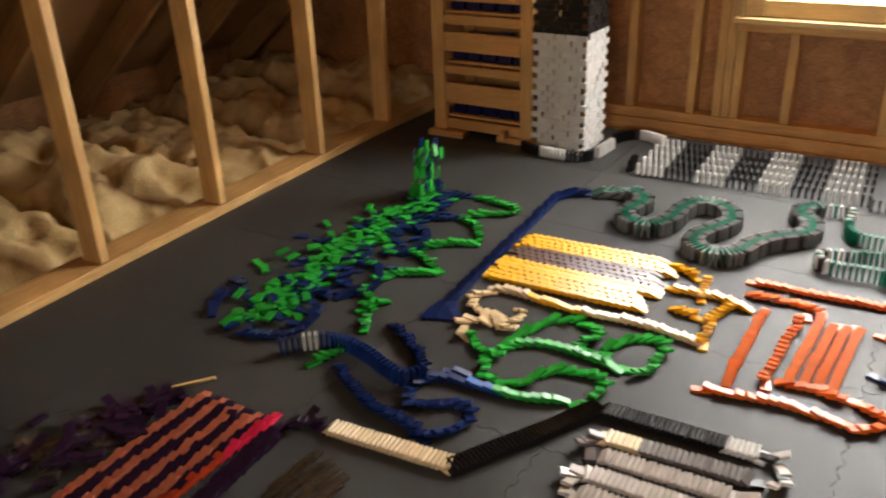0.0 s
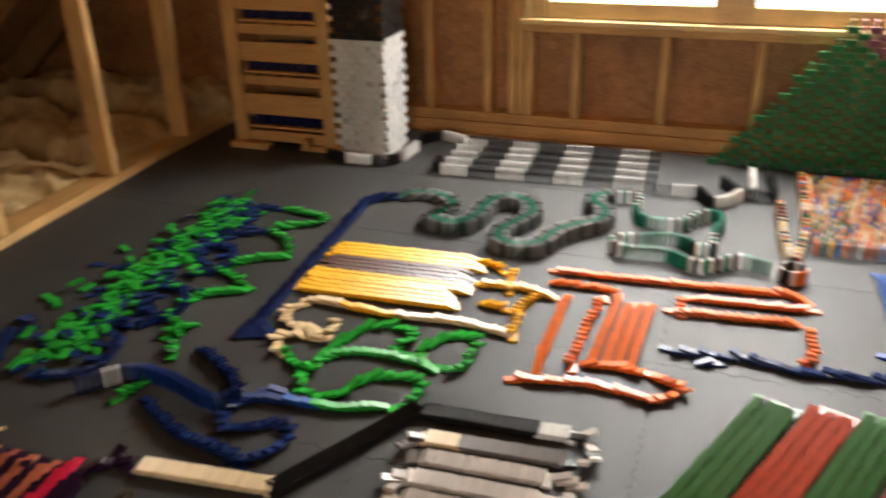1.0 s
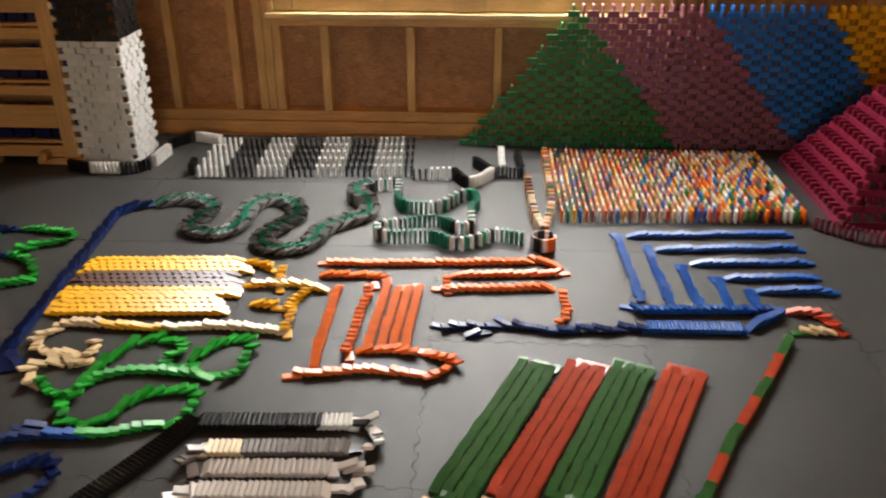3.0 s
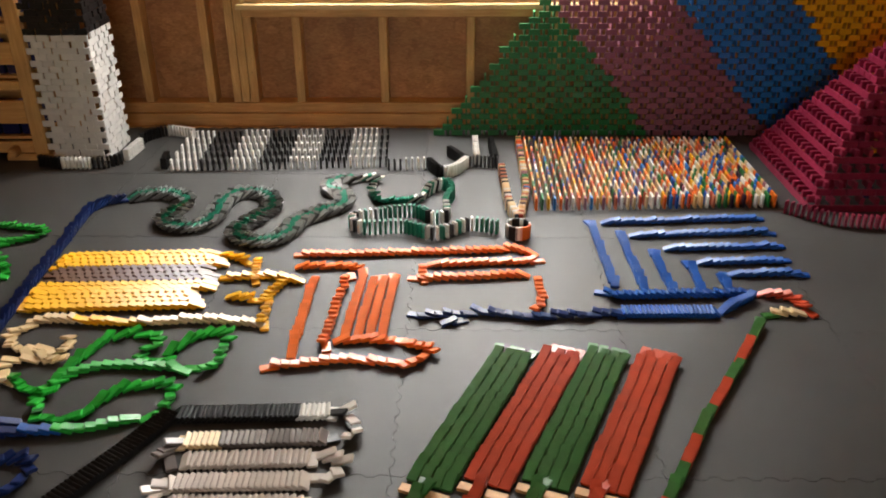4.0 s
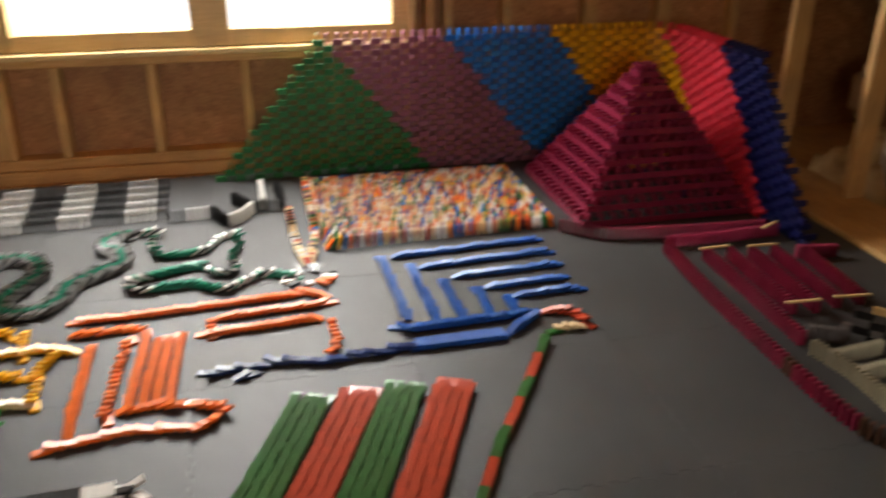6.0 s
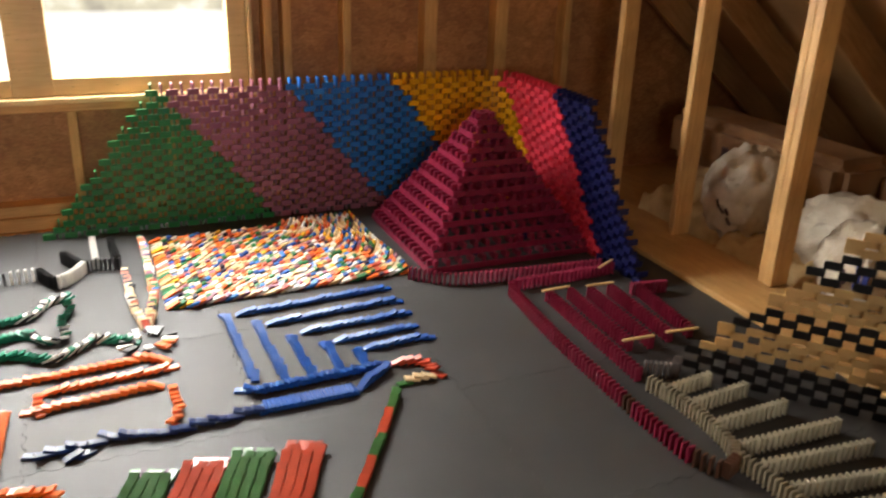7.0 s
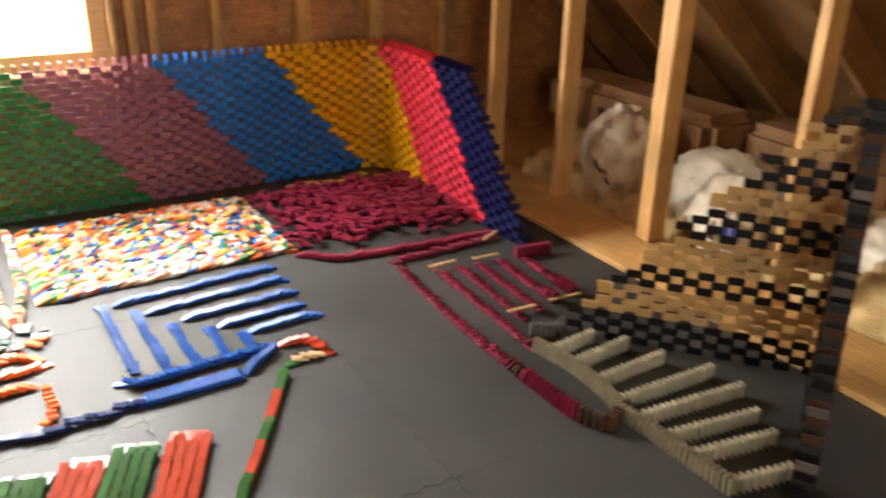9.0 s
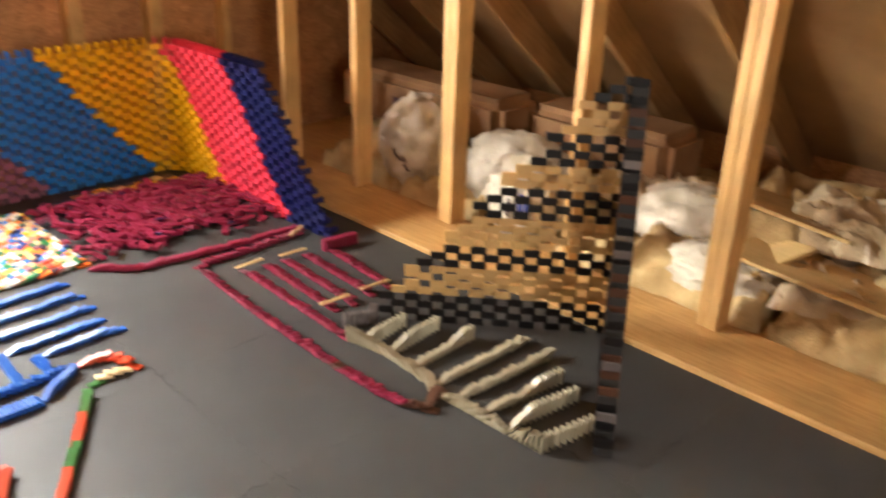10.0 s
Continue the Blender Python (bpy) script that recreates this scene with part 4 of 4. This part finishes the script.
for i in range(4):
    for j in range(7):
        domino(GLASSY, "clear", pose(-0.255 + 0.036 * i + rnd.gauss(0, 0.003), 0.73 + 0.026 * j - 0.012 * i, 0.005, 0, 0, 80 + rnd.gauss(0, 8)) @ pose(0, 0, 0, 0, 88, 0))


def stick(a, b, z, wide=0.011, high=0.007):
    ln, head_ = math.hypot(b[0] - a[0], b[1] - a[1]), math.degrees(math.atan2(b[1] - a[1], b[0] - a[0]))
    ob = tagged(new("wooden_stick", mesh_of("wooden_stick", chamfered(ln, wide, high, 0.001), CASING)), "thin pale wooden stick" + (" laid across standing dominoes" if z > 0.01 else " lying on the mat"), "stick", "wooden sticks")
    ob.matrix_basis = pose((a[0] + b[0]) / 2, (a[1] + b[1]) / 2, z, 0, 0, head_)
    return ob


stick((-0.777, 0.943), (-0.706, 1.039), 0.0)

# ---- standing figures ----

# striped block of black and white rows, and its links
for r in range(5):
    y = 3.085 + 0.092 * r
    root = thing("domino_line", 0.2, y, "row of standing dominoes in black and white groups", "dominoes", "black and white rows")
    n = 37
    for i in range(n):
        x = -0.262 + 0.0252 * i - 0.005 * r
        domino(root, "white" if i % 10 < 5 else "black", pose(x, y + 0.0015 * i, 0, 0, 0, 3 + rnd.gauss(0, 2)))
standing([(0.66, 3.1), (0.725, 3.103), (0.831, 3.114)], [(0.3, "black"), (1, "white")], "short standing line of white dominoes", 0.025, "black and white links")
standing([(0.831, 3.114), (0.86, 3.05), (0.893, 3.005), (0.949, 3.05), (0.991, 3.13), (1.035, 3.14), (1.123, 3.123)], lambda s, i: "black" if s < 0.28 or s > 0.7 else "white", "curved standing line of black and white dominoes", 0.017, "black and white links", True)
standing([(0.915, 3.262), (0.984, 3.14)], "black", "short standing line of black dominoes", 0.014, "black and white links")
standing([(1.03, 3.4), (1.035, 3.16)], "white", "short standing line of white dominoes", 0.014, "black and white links")
standing([(1.1, 3.38), (1.115, 3.15)], "black", "short standing line of black dominoes", 0.014, "black and white links")
standing([(-0.29, 3.50), (-0.41, 3.545), (-0.475, 3.497), (-0.51, 3.42)], [(0.5, "white"), (1, "black")], "standing line of black and white dominoes beside the tower", 0.017, "black and white links", True)
standing([(-0.49, 3.36), (-0.50, 3.2)], "white", "standing line of white dominoes beside the tower", 0.011, "black and white links")
standing([(-0.51, 3.16), (-0.56, 3.115), (-0.66, 3.105), (-0.78, 3.115), (-0.86, 3.14)], lambda s, i: "white" if 0.32 < s < 0.68 else "black", "standing line of black and white dominoes round the tower foot", 0.019, "black and white links", True)
standing([(-0.30, 3.1), (-0.315, 3.2)], "black", "standing line of black dominoes", 0.015, "black and white links")

# snake: three strands, then a single line, with the time at which the wave reaches each point
SNAKE = [(-0.336, 2.757, -0.5), (-0.257, 2.80, -0.2), (-0.168, 2.79, 0.15), (-0.10, 2.728, 0.45), (-0.109, 2.64, 0.65), (-0.118, 2.555, 0.85), (-0.056, 2.50, 1.05), (0.01, 2.51, 1.2), (0.05, 2.589, 1.36), (0.053, 2.698, 1.48), (0.08, 2.785, 1.6), (0.14, 2.812, 1.7), (0.21, 2.773, 1.82),
         (0.245, 2.68, 1.92), (0.215, 2.586, 2.0), (0.178, 2.5, 2.08), (0.185, 2.418, 2.16), (0.255, 2.38, 2.24), (0.334, 2.422, 2.31), (0.373, 2.539, 2.42), (0.442, 2.624, 2.58), (0.505, 2.685, 2.75), (0.505, 2.781, 2.9), (0.452, 2.846, 3.0), (0.455, 2.919, 3.12), (0.51, 2.96, 3.25)]
for off, outer in ((0.026, True), (0.0, False), (-0.026, True)):
    toppling(SNAKE, (lambda s, i: "ash" if i % 4 else "slate") if outer else "sea",
             "dark grey outer strand of a winding domino snake" if outer else "green middle strand of a winding domino snake", 0, 0, 0.0168, "winding snake", True, off)
LOOPS = [(0.516, 2.964, 3.35), (0.608, 2.968, 3.45), (0.613, 2.851, 3.56), (0.64, 2.766, 3.65), (0.69, 2.742, 3.7), (0.793, 2.753, 3.8), (0.853, 2.846, 3.9), (0.907, 2.876, 3.96), (0.931, 2.796, 4.03), (0.91, 2.70, 4.1), (0.912, 2.57, 4.2), (0.86, 2.553, 4.25), (0.817, 2.60, 4.3), (0.76, 2.615, 4.35), (0.66, 2.58, 4.43), (0.59, 2.555, 4.5),
         (0.574, 2.51, 4.55), (0.62, 2.47, 4.65), (0.749, 2.48, 4.8), (0.80, 2.46, 4.87), (0.87, 2.42, 4.97), (0.927, 2.447, 5.05), (0.985, 2.495, 5.15), (1.025, 2.50, 5.2), (1.11, 2.47, 5.35)]


def loop_colour(s, i):
    return "sea" if int(s * 9.5) % 2 else ("white" if i % 2 else "sea" if i % 4 else "black")


toppling(LOOPS, loop_colour, "looping line of green and white dominoes that topples", 0, 0, 0.0185, "winding snake", True)
HUB = thing("domino_ring", 1.168, 2.455, "ring of black, white and orange dominoes", "dominoes", "hub")
for k in range(16):
    a = 360 * k / 16
    x, y = 1.168 + 0.04 * math.cos(radians(a)), 2.455 + 0.04 * math.sin(radians(a))
    t = 5.4 + 0.1 * rnd.random()
    up, mid, end = tipped(x, y, a, 0), tipped(x, y, a, 30), tipped(x + rnd.gauss(0, 0.006), y + rnd.gauss(0, 0.006), a, 84 + rnd.gauss(0, 4), rnd.gauss(0, 12), 0.004)
    domino(HUB, "orange" if 270 < a < 350 else "black" if k % 3 else "white", up, [(0, up), (t, up), (t + 0.12, mid), (t + 0.26, end), (10, end)])
MIX = ("orange", "orange", "gold", "cream", "white", "cream", "blue", "purple", "moss", "tan", "red", "mauve", "white", "cream", "orange", "sky", "salmon", "tan", "moss")


def mixed(s, i):
    return rnd.choice(MIX)


toppling([(1.172, 2.53), (1.146, 2.682), (1.140, 2.846), (1.134, 3.05)], lambda s, i: rnd.choice(("white", "cream", "black", "salmon")), "pale standing line of dominoes that topples", 5.55, 6.05, 0.019, "feeder lines")
toppling([(1.178, 2.53), (1.2, 2.66), (1.222, 2.8), (1.224, 3.4)], mixed, "many-coloured feeder line of dominoes", 5.55, 6.35, 0.018, "feeder lines")

# great field of mixed colours
for r in range(23):
    y = 2.685 + 0.0311 * r
    start = 5.85 + (y - 2.68) * 0.62
    x1 = 2.155 + 0.02 * (r / 23)
    toppling([(1.25, y), (x1, y + 0.035 - 0.03 * r / 23)], mixed, "long row of mixed bright dominoes in a dense field", start, start + 0.92, 0.0232, "field of mixed colours", rough=1.8)

# maroon lines beside the castle
toppling([(2.18, 2.66, 6.95), (2.25, 2.60, 7.05), (2.331, 2.545, 7.15), (2.547, 2.515, 7.6), (2.72, 2.50, 7.8), (2.98, 2.485, 8.1)], "maroon", "curved maroon line of dominoes", 0, 0, 0.0212, "maroon lines", True)
toppling([(2.99, 2.44), (2.74, 2.42), (2.54, 2.42)], "maroon", "straight maroon line of dominoes", 8.1, 8.3, 0.0212, "maroon lines")
toppling([(2.525, 2.41, 8.2), (2.49, 2.36, 8.28), (2.455, 1.968, 8.58), (2.447, 1.644, 8.8), (2.444, 1.466, 8.92), (2.455, 1.27, 9.1), (2.49, 1.185, 9.2)], lambda s, i: "brown" if s > 0.93 or 0.70 < s < 0.72 else "maroon", "long maroon line of dominoes along the open floor", 0, 0, 0.0215, "maroon lines", True)
for k, (a, b, t) in enumerate((((2.603, 2.29), (2.575, 1.66), 8.3), ((2.69, 2.275), (2.665, 1.84), 8.38), ((2.772, 2.265), (2.745, 1.83), 8.46), ((2.86, 2.26), (2.835, 1.84), 8.54), ((2.965, 2.22), (2.925, 1.85), 8.6))):
    toppling([a, b], "maroon", "straight maroon line of dominoes beside the castle", t, t + 0.38, 0.0212, "maroon lines")
standing([(2.945, 2.235), (3.09, 2.215)], "maroon", "short standing line of maroon dominoes", 0.016, "maroon lines")
standing([(2.62, 1.70), (2.70, 1.655), (2.74, 1.69)], "smoke", "short standing line of grey dominoes", 0.016, "maroon lines")
for a, b in (((2.571, 2.283), (2.693, 2.288)), ((2.756, 2.268), (2.875, 2.262)), ((2.628, 1.843), (2.753, 1.838)), ((2.806, 1.844), (2.935, 1.832)), ((2.902, 2.405), (3.002, 2.461))):
    ob = stick(a, b, 0.0485)
    low = ob.matrix_basis.copy()
    low.translation.z = 0.022
    MOVES.append((ob, [(0, ob.matrix_basis.copy()), (8.35, ob.matrix_basis.copy()), (8.7, low), (10, low)]))

# stone-grey comb
toppling([(2.555, 1.21, 9.42), (2.585, 1.26, 9.5), (2.6, 1.36, 9.62), (2.6, 1.495, 9.78), (2.575, 1.63, 9.95)], "stone", "stone-grey spine line of dominoes", 0, 0, 0.0175, "grey comb", True)
toppling([(2.565, 1.2, 9.42), (2.575, 1.119, 9.55), (2.577, 1.036, 9.68), (2.58, 0.942, 9.82), (2.588, 0.82, 9.98)], "stone", "stone-grey spine line of dominoes", 0, 0, 0.0175, "grey comb", True)
toppling([(2.5, 1.18), (2.55, 1.2)], "brown", "short dark line that joins the grey comb", 9.2, 9.36, 0.0165, "grey comb")
for k, (a, b, t) in enumerate((((2.585, 1.552), (2.785, 1.576), 9.86), ((2.61, 1.461), (2.841, 1.486), 9.78), ((2.61, 1.352), (2.888, 1.366), 9.64), ((2.6, 1.241), (2.966, 1.233), 9.48), ((2.6, 1.15), (2.949, 1.119), 9.5), ((2.6, 1.05), (2.896, 1.005), 9.66), ((2.6, 0.958), (2.846, 0.917), 9.8), ((2.6, 0.835), (2.78, 0.796), 9.95))):
    toppling([a, b], "stone", "stone-grey branch line of standing dominoes", t, t + 0.33, 0.0205, "grey comb")


def motions():
    for ob, rows in MOVES:
        walk(ob, rows)


motions()
